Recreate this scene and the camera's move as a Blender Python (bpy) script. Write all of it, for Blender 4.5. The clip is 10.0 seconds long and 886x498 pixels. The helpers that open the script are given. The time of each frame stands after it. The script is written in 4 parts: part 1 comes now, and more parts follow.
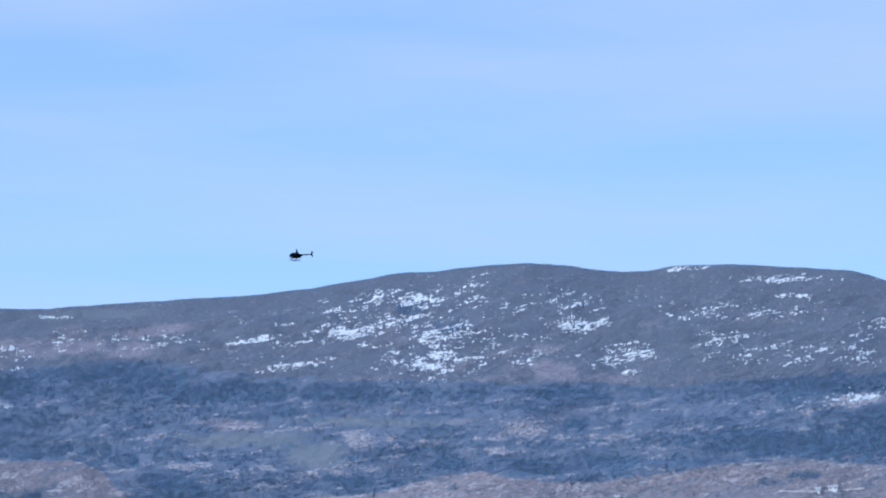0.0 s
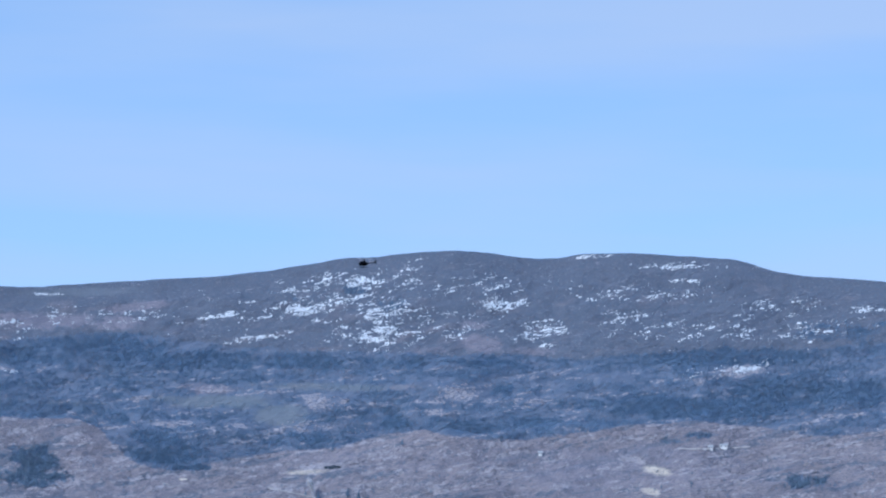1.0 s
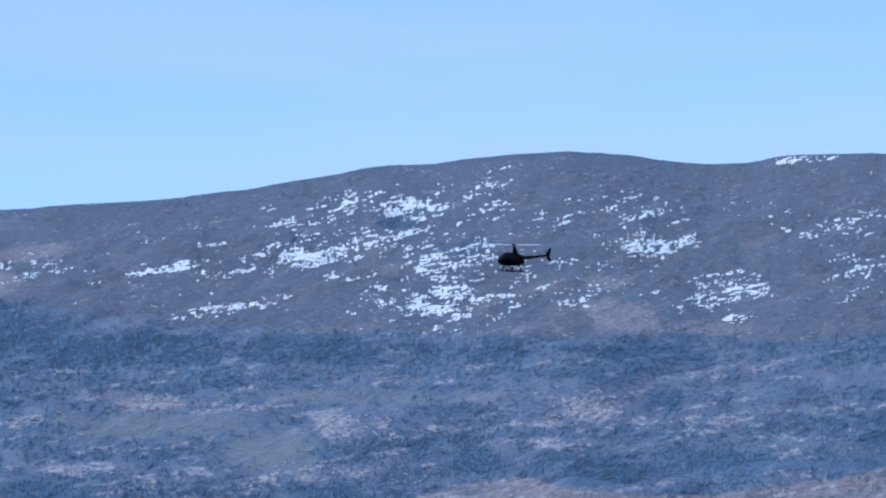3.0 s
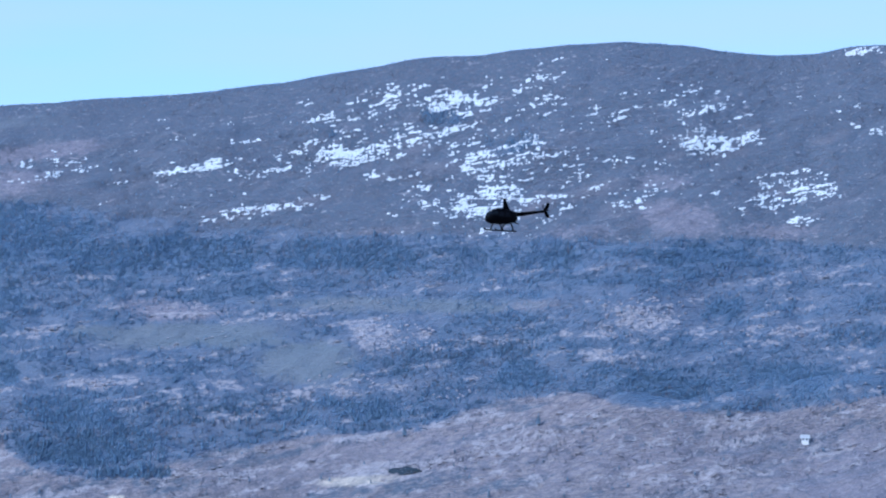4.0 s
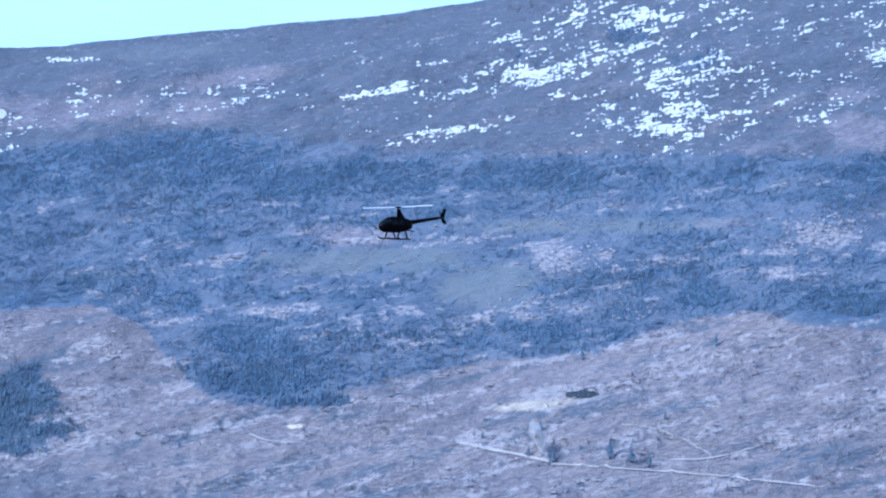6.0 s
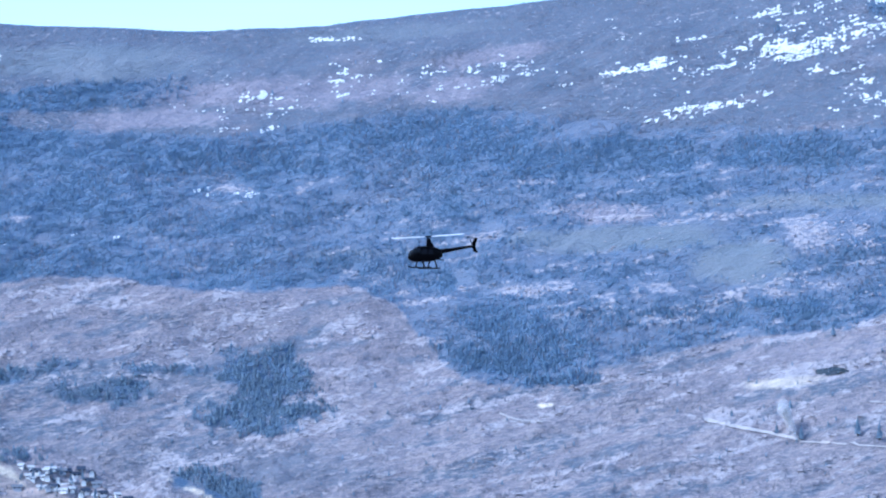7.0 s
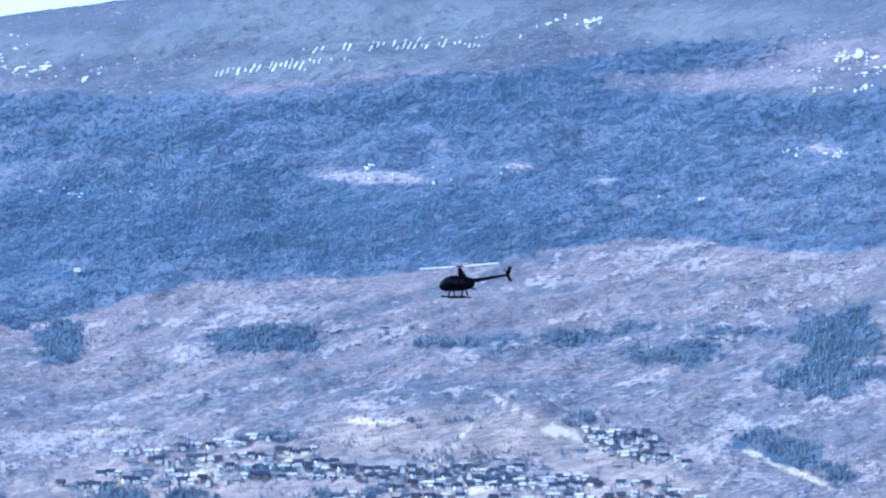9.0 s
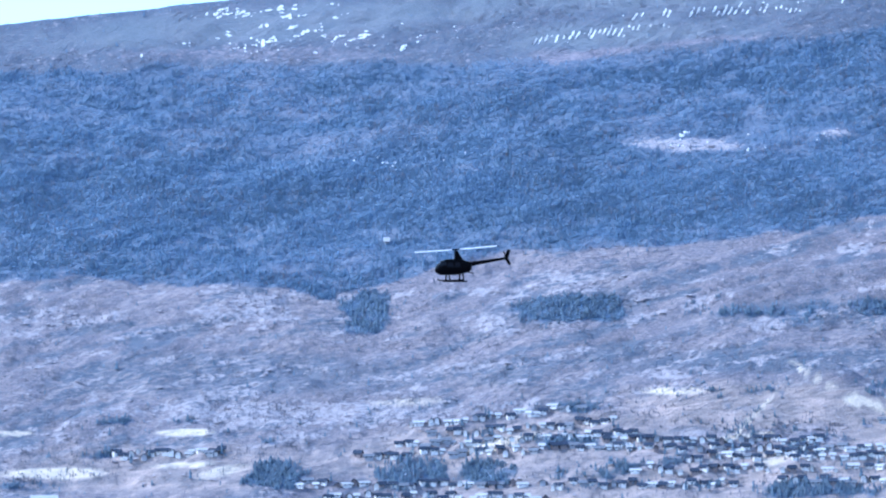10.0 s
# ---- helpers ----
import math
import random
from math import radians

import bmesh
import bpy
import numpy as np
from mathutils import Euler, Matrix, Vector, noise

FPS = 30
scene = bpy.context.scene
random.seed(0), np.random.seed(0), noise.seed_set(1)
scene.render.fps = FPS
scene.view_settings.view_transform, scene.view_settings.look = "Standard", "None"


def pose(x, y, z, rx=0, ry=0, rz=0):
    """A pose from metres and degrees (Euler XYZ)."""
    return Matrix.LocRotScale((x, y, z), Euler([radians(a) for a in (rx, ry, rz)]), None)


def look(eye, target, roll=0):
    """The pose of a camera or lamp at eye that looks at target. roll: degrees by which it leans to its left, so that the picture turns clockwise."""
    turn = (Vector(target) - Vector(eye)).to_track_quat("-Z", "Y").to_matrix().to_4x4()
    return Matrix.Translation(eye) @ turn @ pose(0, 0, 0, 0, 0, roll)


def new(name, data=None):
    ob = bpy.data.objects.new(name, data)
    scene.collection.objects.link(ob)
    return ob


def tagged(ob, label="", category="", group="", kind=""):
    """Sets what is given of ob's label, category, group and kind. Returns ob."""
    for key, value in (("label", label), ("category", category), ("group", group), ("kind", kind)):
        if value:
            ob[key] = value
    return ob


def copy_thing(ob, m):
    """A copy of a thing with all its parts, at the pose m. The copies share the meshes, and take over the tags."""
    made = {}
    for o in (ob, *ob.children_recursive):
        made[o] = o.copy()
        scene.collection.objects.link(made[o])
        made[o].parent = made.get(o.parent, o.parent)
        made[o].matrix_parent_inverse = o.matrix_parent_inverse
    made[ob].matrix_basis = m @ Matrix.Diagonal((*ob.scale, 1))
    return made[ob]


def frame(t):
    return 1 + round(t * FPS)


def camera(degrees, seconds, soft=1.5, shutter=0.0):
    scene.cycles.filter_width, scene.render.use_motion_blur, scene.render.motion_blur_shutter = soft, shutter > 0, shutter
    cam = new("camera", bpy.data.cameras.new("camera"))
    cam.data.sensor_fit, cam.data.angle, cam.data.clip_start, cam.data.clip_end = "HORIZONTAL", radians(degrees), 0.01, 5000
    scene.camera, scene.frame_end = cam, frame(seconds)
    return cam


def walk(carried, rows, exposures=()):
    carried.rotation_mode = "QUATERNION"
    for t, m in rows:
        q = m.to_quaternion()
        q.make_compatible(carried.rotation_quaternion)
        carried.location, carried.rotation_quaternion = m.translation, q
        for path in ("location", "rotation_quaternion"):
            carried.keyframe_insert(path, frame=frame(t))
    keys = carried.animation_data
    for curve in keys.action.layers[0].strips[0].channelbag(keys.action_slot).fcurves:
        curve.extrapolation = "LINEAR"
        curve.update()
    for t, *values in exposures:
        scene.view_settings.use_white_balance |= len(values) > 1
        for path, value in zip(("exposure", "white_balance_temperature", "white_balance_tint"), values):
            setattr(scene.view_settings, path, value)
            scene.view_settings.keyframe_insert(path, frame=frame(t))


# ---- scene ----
# The zoom is carried as travel of one lens, so the valley stands at a reduced scale
# round the helicopter, which hovers over the origin. Plan units: X is bearing and Y is rise seen from
# the valley's lookout, in steps of 1/8961 of a radian; X grows to the right, Y downwards.
F = 8961.0
RIDGE, FOOT, ORBIT = 48.0, 39.4, 14.4          # from the lookout: crest, foot of the slope, helicopter
EYE, LEVEL, Y_FOOT = 9.0, 760.0, 720.0
MID = 44.0
ARC = F * (MID - ORBIT) / MID                   # plan units in a radian round the helicopter
CREST_X = (-4200, -3120, -2700, -2332, -2050, -1738, -1518, -1160, -940, -900, -480, -300, -215, -134, 20, 100, 190, 361, 480, 610, 700, 745, 850, 963, 1220, 1290, 1340, 1460, 1767, 2100, 2800)
CREST_Y = (-120, -201, -248, -299, -318, -326, -312, -291, -298, -307, -343, -362, -372, -391, -418, -419, -432, -447, -435, -419, -421, -435, -436, -432, -414, -396, -375, -350, -322, -305, -250)


def lattice(ix, iy, seed):
    h = np.sin(ix * 127.1 + iy * 311.7 + seed * 74.7) * 43758.5453
    return h - np.floor(h)


def value_noise(x, y, seed=0):
    ix, iy = np.floor(x), np.floor(y)
    fx, fy = x - ix, y - iy
    fx, fy = fx * fx * (3 - 2 * fx), fy * fy * (3 - 2 * fy)
    a, b = lattice(ix, iy, seed), lattice(ix + 1, iy, seed)
    c, d = lattice(ix, iy + 1, seed), lattice(ix + 1, iy + 1, seed)
    return a + (b - a) * fx + (c - a) * fy + (a - b - c + d) * fx * fy


def fbm(x, y, seed=0, octaves=4):
    total, amp = 0.0, 0.5
    for k in range(octaves):
        total = total + amp * value_noise(x * 2 ** k + 17.3 * k, y * 2 ** k - 9.1 * k, seed + k)
        amp *= 0.5
    return total / (1 - 0.5 ** octaves)


def crest(x):
    soft = sum(np.interp(x + d, CREST_X, CREST_Y) for d in (-20, -10, 0, 10, 20)) / 5
    return soft + 7 * (fbm(x / 90, x * 0, 5) - 0.5)


def relief(x, y):
    """Hollows and spurs of the slope, in metres."""
    rise = 0.22 * (fbm(x / 420, y / 190, 11) - 0.5) + 0.20 * (fbm(x / 130, (y + 0.12 * x) / 42, 12) - 0.5) + 0.075 * (fbm(x / 36, (y + 0.15 * x) / 13, 13, 3) - 0.5)
    rise = rise + 0.075 * (fbm(x / 70, (y + 0.22 * x) / 13, 14, 3) - 0.5) * np.clip((y - 140) / 80, 0, 1)
    for cx, cy, rx, ry, h in HILLS:
        rise = rise + h * np.exp(-((x - cx) / rx) ** 2 - ((y - cy) / ry) ** 2)
    return rise


HILLS = (
    (330, 285, 330, 56, 0.33), (900, 238, 330, 50, 0.30), (-1830, 480, 170, 26, 0.24), (-1640, 480, 80, 26, 0.32), (-1900, 505, 70, 12, 0.07), (-1760, 505, 60, 13, 0.08), (-1680, 538, 110, 12, 0.08), (-2210, 556, 80, 12, 0.08), (-1260, 560, 120, 34, 0.32),
    (-1080, 210, 330, 45, 0.16), (-1900, 270, 330, 40, 0.12), (-30, 110, 120, 35, 0.10), (406, 60, 110, 40, 0.14),
)


def swell(x, y):
    """Relief of the slope at plan (x, y), fading out at foot and crest, and its distance from the lookout."""
    v = (Y_FOOT - y) / (Y_FOOT - crest(x))
    w = np.clip(v, 0, 1)
    return relief(x, y) * np.clip(w * 8, 0, 1) * np.clip((1 - w) * 12, 0, 1), FOOT + (RIDGE - FOOT) * v


def slope_point(x, y):
    h, r = swell(x, y)
    a = x / ARC
    return np.stack([np.sin(a) * (r - ORBIT), np.cos(a) * (r - ORBIT), EYE + (LEVEL - y) / F * r + h], -1)


def spot(x, y):
    """World place of the ground that is seen at plan (x, y), arrays or numbers."""
    x, y = np.asarray(x, float), np.asarray(y, float)
    at = y
    for k in range(5):
        h, r = swell(x, at)
        at = 0.3 * at + 0.7 * (y + h * F / r)
    return slope_point(x, np.maximum(at, crest(x)))


# ---- camera ----
cam = camera(10.0, 10.0, soft=2.1)
ROWS = [
    (0.0, 1.901, -42.149, 3.800, 0.891, 8.911, 0.379),
    (0.1, 1.678, -45.838, 3.233, 0.578, 8.895, 0.486),
    (0.2, 1.455, -49.526, 2.666, 0.264, 8.879, 0.594),
    (0.3, 1.231, -53.215, 2.098, -0.049, 8.863, 0.701),
    (0.4, 1.008, -56.903, 1.531, -0.363, 8.846, 0.809),
    (0.5, 0.785, -60.592, 0.964, -0.676, 8.830, 0.916),
    (1.0, -0.627, -54.321, 2.478, -1.574, 8.417, 0.490),
    (1.5, -1.187, -44.411, 4.183, -1.802, 8.127, -0.131),
    (2.0, -1.159, -32.917, 6.028, -1.871, 7.801, -0.418),
    (2.2, -1.177, -29.926, 6.501, -1.959, 7.677, -0.482),
    (3.3, -0.602, -15.410, 8.606, -1.492, 6.503, 0.124),
    (3.5, -0.563, -15.106, 8.707, -1.338, 6.209, 0.102),
    (4.0, -0.361, -14.905, 8.832, -0.726, 5.440, 0.057),
    (4.5, -0.160, -14.852, 8.958, -0.194, 4.843, -0.011),
    (5.0, 0.107, -14.833, 9.036, 0.361, 4.513, -0.094),
    (5.2, 0.255, -14.853, 9.072, 0.714, 4.406, -0.135),
    (6.3, 1.200, -14.906, 9.277, 4.130, 3.966, -1.057),
    (6.5, 1.413, -14.963, 9.332, 4.999, 3.856, -1.084),
    (7.0, 1.923, -14.945, 9.405, 7.127, 3.635, -1.127),
    (7.5, 2.445, -14.934, 9.497, 9.203, 3.427, -1.151),
    (8.0, 3.067, -15.008, 9.554, 11.518, 3.282, -1.115),
    (8.5, 3.678, -14.878, 9.599, 14.001, 3.177, -1.080),
    (9.0, 4.431, -14.724, 9.653, 16.897, 2.982, -0.983),
    (9.5, 5.020, -14.176, 9.664, 19.674, 2.856, -0.925),
    (10.0, 5.681, -13.967, 9.709, 22.244, 2.634, -0.986),
]
walk(cam, [(t, pose(x, y, z, 90 + pitch, 0, yaw) @ pose(0, 0, 0, 0, 0, roll)) for t, x, y, z, yaw, pitch, roll in ROWS],
     [(0.0, 0.10, 5880, 8), (0.6, 0.0, 5820, 8), (1.2, -0.02, 5800, 8), (2.2, -0.02, 5750, 8), (3.5, 0.13, 5540, 8), (5.0, 0.46, 5400, 8), (6.5, 0.69, 5400, 8), (8.5, 1.10, 5400, 8), (10.0, 0.98, 5400, 8)])

# ---- sky and sun ----
SUN_UP, SUN_TURN = 38, -125                      # degrees: height, bearing from straight ahead, to the right
world = bpy.data.worlds.new("clear_sky")
scene.world = world
world.use_nodes = True
wn, wl = world.node_tree.nodes, world.node_tree.links
wn.clear()
w_out, w_bg = wn.new("ShaderNodeOutputWorld"), wn.new("ShaderNodeBackground")
w_sky = wn.new("ShaderNodeTexSky")
w_sky.sky_type, w_sky.sun_disc = "NISHITA", False
w_sky.sun_elevation, w_sky.sun_rotation = radians(SUN_UP), radians(SUN_TURN)
w_sky.air_density, w_sky.dust_density, w_sky.ozone_density = 1.0, 0.3, 1.2
w_geo, w_map = wn.new("ShaderNodeTexCoord"), wn.new("ShaderNodeMapping")
w_map.inputs["Location"].default_value = (0, 0, 0.10)
w_map.inputs["Scale"].default_value = (1, 1, 1.7)
wl.new(w_geo.outputs["Generated"], w_map.inputs["Vector"])
wl.new(w_map.outputs["Vector"], w_sky.inputs["Vector"])
# thin pale cirrus
c_map, c_noise, c_ramp, c_mix = wn.new("ShaderNodeMapping"), wn.new("ShaderNodeTexNoise"), wn.new("ShaderNodeValToRGB"), wn.new("ShaderNodeMix")
c_map.inputs["Scale"].default_value = (8, 8, 55)
c_map.inputs["Rotation"].default_value = (0, radians(5), 0)
c_noise.inputs["Scale"].default_value, c_noise.inputs["Detail"].default_value, c_noise.inputs["Roughness"].default_value = 1.0, 5.0, 0.45
c_ramp.color_ramp.elements[0].position, c_ramp.color_ramp.elements[1].position = 0.38, 0.70
c_ramp.color_ramp.elements[1].color = (0.55, 0.55, 0.55, 1)
c_mix.data_type = "RGBA"
c_mix.inputs[7].default_value = (2.0, 2.38, 3.2, 1)
wl.new(w_geo.outputs["Generated"], c_map.inputs["Vector"])
wl.new(c_map.outputs["Vector"], c_noise.inputs["Vector"])
wl.new(c_noise.outputs["Fac"], c_ramp.inputs["Fac"])
wl.new(c_ramp.outputs["Color"], c_mix.inputs["Factor"])
wl.new(w_sky.outputs["Color"], c_mix.inputs[6])
wl.new(c_mix.outputs[2], w_bg.inputs["Color"])
w_bg.inputs["Strength"].default_value = 0.26
wl.new(w_bg.outputs["Background"], w_out.inputs["Surface"])

sun_data = bpy.data.lights.new("sun", "SUN")
sun_data.energy, sun_data.angle, sun_data.color = 2.0, radians(4), (1.0, 0.96, 0.9)
sun = new("sun", sun_data)
su, st = radians(SUN_UP), radians(SUN_TURN)
sun.matrix_world = look((60 * math.sin(st) * math.cos(su), 60 * math.cos(st) * math.cos(su), 60 * math.sin(su)), (0, 0, 0))


# ---- materials ----
def surface(name, base, rough=0.85, metal=0.0, vary=0.25, scale=30.0, fine=300.0, bump=0.0, spec=0.3, per_object=0.0):
    """A surface with a base colour that varies at two scales, with fine relief."""
    m = bpy.data.materials.new(name)
    m.use_nodes = True
    n, l = m.node_tree.nodes, m.node_tree.links
    b = n["Principled BSDF"]
    b.inputs["Roughness"].default_value, b.inputs["Metallic"].default_value = rough, metal
    b.inputs["Specular IOR Level"].default_value = spec
    tc = n.new("ShaderNodeTexCoord")
    coarse, grain = n.new("ShaderNodeTexNoise"), n.new("ShaderNodeTexNoise")
    coarse.inputs["Scale"].default_value, grain.inputs["Scale"].default_value = scale, fine
    coarse.inputs["Detail"].default_value = 4
    add, span, mul = n.new("ShaderNodeMath"), n.new("ShaderNodeMapRange"), n.new("ShaderNodeMix")
    l.new(tc.outputs["Object"], coarse.inputs["Vector"])
    l.new(tc.outputs["Object"], grain.inputs["Vector"])
    l.new(coarse.outputs["Fac"], add.inputs[0])
    l.new(grain.outputs["Fac"], add.inputs[1])
    total = add.outputs[0]
    if per_object:
        info, more = n.new("ShaderNodeObjectInfo"), n.new("ShaderNodeMath")
        more.operation = "MULTIPLY_ADD"
        more.inputs[1].default_value, = (per_object,)
        l.new(info.outputs["Random"], more.inputs[0])
        l.new(total, more.inputs[2])
        total = more.outputs[0]
    span.inputs["From Min"].default_value, span.inputs["From Max"].default_value = 0.6, 1.4 + per_object
    span.inputs["To Min"].default_value, span.inputs["To Max"].default_value = 1 - vary, 1 + vary
    l.new(total, span.inputs["Value"])
    mul.data_type, mul.blend_type = "RGBA", "MULTIPLY"
    mul.inputs["Factor"].default_value = 1
    mul.inputs[6].default_value = (*base, 1)
    l.new(span.outputs["Result"], mul.inputs[7])
    l.new(mul.outputs[2], b.inputs["Base Color"])
    if bump:
        bp = n.new("ShaderNodeBump")
        bp.inputs["Strength"].default_value, bp.inputs["Distance"].default_value = bump, 0.01
        l.new(total, bp.inputs["Height"])
        l.new(bp.outputs["Normal"], b.inputs["Normal"])
    return m


def foliage(name, base, vary=0.45):
    """Needles or twigs in haze-tinted colours, each tree in its own shade."""
    m = surface(name, base, 0.95, 0, 0.25, 1.3, 14, 0, 0.1)
    n, l = m.node_tree.nodes, m.node_tree.links
    b = n["Principled BSDF"]
    old = b.inputs["Base Color"].links[0].from_socket
    geo, span, mul = n.new("ShaderNodeNewGeometry"), n.new("ShaderNodeMapRange"), n.new("ShaderNodeMix")
    span.inputs["To Min"].default_value, span.inputs["To Max"].default_value = 1 - vary, 1 + vary
    l.new(geo.outputs["Random Per Island"], span.inputs["Value"])
    mul.data_type, mul.blend_type = "RGBA", "MULTIPLY"
    mul.inputs["Factor"].default_value = 1
    l.new(old, mul.inputs[6])
    l.new(span.outputs["Result"], mul.inputs[7])
    l.new(mul.outputs[2], b.inputs["Base Color"])
    thin, both = n.new("ShaderNodeBsdfTranslucent"), n.new("ShaderNodeMixShader")
    both.inputs["Fac"].default_value = 0.5
    l.new(mul.outputs[2], thin.inputs["Color"])
    l.new(b.outputs["BSDF"], both.inputs[1])
    l.new(thin.outputs["BSDF"], both.inputs[2])
    l.new(both.outputs["Shader"], n["Material Output"].inputs["Surface"])
    return m


def ground_cover():
    """Dry grass and bare brush, with forest floor, pasture and pale rock where the cover layers say so; brush, wood and
    pasture colours hold haze.
    """
    m = bpy.data.materials.new("ground_cover")
    m.use_nodes = True
    n, l = m.node_tree.nodes, m.node_tree.links
    b = n["Principled BSDF"]
    b.inputs["Roughness"].default_value, b.inputs["Specular IOR Level"].default_value = 0.95, 0.1
    tc = n.new("ShaderNodeTexCoord")

    def grain(scale, stretch, lo, hi, detail=5, rough=0.62, lean=0):
        mp, t, r = n.new("ShaderNodeMapping"), n.new("ShaderNodeTexNoise"), n.new("ShaderNodeMapRange")
        mp.vector_type = "TEXTURE"
        mp.inputs["Scale"].default_value = [1 / s for s in stretch]
        mp.inputs["Rotation"].default_value = (0, radians(-lean), 0)
        t.inputs["Scale"].default_value, t.inputs["Detail"].default_value, t.inputs["Roughness"].default_value = scale, detail, rough
        r.inputs["From Min"].default_value, r.inputs["From Max"].default_value = lo, hi
        l.new(tc.outputs["Object"], mp.inputs["Vector"])
        l.new(mp.outputs["Vector"], t.inputs["Vector"])
        l.new(t.outputs["Fac"], r.inputs["Value"])
        return r.outputs["Result"], t.outputs["Fac"]

    def blend(fac, a, c):
        x = n.new("ShaderNodeMix")
        x.data_type = "RGBA"
        l.new(fac, x.inputs["Factor"])
        for value, k in ((a, 6), (c, 7)):
            if isinstance(value, tuple):
                x.inputs[k].default_value = (*value, 1)
            else:
                l.new(value, x.inputs[k])
        return x.outputs[2]

    def layer(name, edge=None, gain=0.9, lo=0.62, hi=1.22):
        a = n.new("ShaderNodeAttribute")
        a.attribute_name = name
        if edge is None:
            return a.outputs["Fac"]
        s, r = n.new("ShaderNodeMath"), n.new("ShaderNodeMapRange")
        s.operation = "MULTIPLY_ADD"
        s.inputs[1].default_value = gain
        l.new(edge, s.inputs[0])
        l.new(a.outputs["Fac"], s.inputs[2])
        r.inputs["From Min"].default_value, r.inputs["From Max"].default_value = lo, hi
        l.new(s.outputs[0], r.inputs["Value"])
        return r.outputs["Result"]

    broad, _ = grain(0.9, (1, 1, 2.5), 0.35, 0.65)
    streak, raw = grain(3.0, (1, 1, 4.0), 0.38, 0.62, 8, 0.72, 9)
    fleck, raw_fleck = grain(11.0, (1, 1, 4.0), 0.46, 0.66, 6, 0.7, 11)
    speck, _ = grain(24.0, (1, 1, 2.4), 0.45, 0.70, 4, 0.6, 14)
    crumb, _ = grain(30.0, (1, 1, 2.0), 0.52, 0.74, 4, 0.6, 10)
    _, raw_crag = grain(17.0, (1, 1, 1.7), 0, 1, 5, 0.65, 10)
    fine, raw_fine = grain(60.0, (1.3, 1.3, 0.7), 0.35, 0.65, 3)
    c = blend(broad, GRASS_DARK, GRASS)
    c = blend(streak, HAZED_BRUSH, c)
    c = blend(speck, c, HAZED_BRUSH_DARK)
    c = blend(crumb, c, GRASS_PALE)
    c = blend(layer("thicket", raw), c, blend(speck, HAZED_THICKET, HAZED_BRUSH_DARK))
    c = blend(layer("forest", raw_fleck), c, blend(streak, HAZED_THIN, HAZED_THIN_OPEN))
    c = blend(layer("tan", raw_crag, 1.8, 1.10, 1.75), c, blend(speck, HAZED_TAN, HAZED_BRUSH))
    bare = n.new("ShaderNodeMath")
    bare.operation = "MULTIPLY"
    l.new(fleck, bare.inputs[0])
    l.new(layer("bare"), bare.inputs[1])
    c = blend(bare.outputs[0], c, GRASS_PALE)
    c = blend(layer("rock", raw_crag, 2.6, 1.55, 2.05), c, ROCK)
    c = blend(layer("pasture", raw), c, blend(broad, HAZED_PASTURE, HAZED_PASTURE_PALE))
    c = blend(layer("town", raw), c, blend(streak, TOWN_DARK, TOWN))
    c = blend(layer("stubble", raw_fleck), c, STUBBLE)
    c = blend(layer("wood", raw_fleck), c, blend(streak, HAZED_FLOOR, HAZED_FLOOR_OPEN))
    shade = n.new("ShaderNodeMapRange")
    shade.inputs["To Min"].default_value, shade.inputs["To Max"].default_value = 0.86, 1.12
    l.new(fine, shade.inputs["Value"])
    mul = n.new("ShaderNodeMix")
    mul.data_type, mul.blend_type = "RGBA", "MULTIPLY"
    mul.inputs["Factor"].default_value = 1
    l.new(c, mul.inputs[6])
    l.new(shade.outputs["Result"], mul.inputs[7])
    l.new(mul.outputs[2], b.inputs["Base Color"])
    bp = n.new("ShaderNodeBump")
    bp.inputs["Strength"].default_value, bp.inputs["Distance"].default_value = 0.9, 0.05
    l.new(raw_fleck, bp.inputs["Height"])
    l.new(bp.outputs["Normal"], b.inputs["Normal"])
    return m


# brush, thicket, tan and pasture colours include the mauve-blue of distance haze
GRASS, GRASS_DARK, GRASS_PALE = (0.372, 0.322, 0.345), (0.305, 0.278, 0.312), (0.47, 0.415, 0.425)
HAZED_BRUSH, HAZED_THICKET, HAZED_PASTURE = (0.258, 0.254, 0.302), (0.162, 0.205, 0.272), (0.225, 0.270, 0.322)
# blue haze is mixed into the forest floor and thin-wood colours
HAZED_TAN, ROCK, HAZED_FLOOR, HAZED_FLOOR_OPEN = (0.345, 0.325, 0.385), (0.52, 0.49, 0.53), (0.135, 0.212, 0.325), (0.165, 0.238, 0.345)
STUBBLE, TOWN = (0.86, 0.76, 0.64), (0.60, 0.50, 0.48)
HAZED_THIN, HAZED_THIN_OPEN = (0.178, 0.236, 0.335), (0.228, 0.268, 0.355)
HAZED_PASTURE_PALE = (0.262, 0.294, 0.342)
HAZED_BRUSH_DARK = (0.208, 0.21, 0.262)
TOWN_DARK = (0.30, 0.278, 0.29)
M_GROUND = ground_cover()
# distance haze is put into the needle colours: blue above, greyer on lower slopes
M_PALE_HAZED = foliage("pale_hazed_needles", (0.215, 0.325, 0.458), 0.06)
M_DARK_HAZED = foliage("dark_hazed_needles", (0.188, 0.296, 0.430), 0.06)
M_GREY_HAZED = foliage("grey_hazed_needles", (0.212, 0.298, 0.392), 0.15)
# twig colour includes the same mauve-blue haze
M_HAZED_TWIGS = foliage("hazed_bare_twigs", (0.25, 0.255, 0.31), 0.18)
M_SNOW = surface("old_snow", (0.76, 0.80, 0.84), 0.6, 0, 0.14, 12, 120, 0.3)
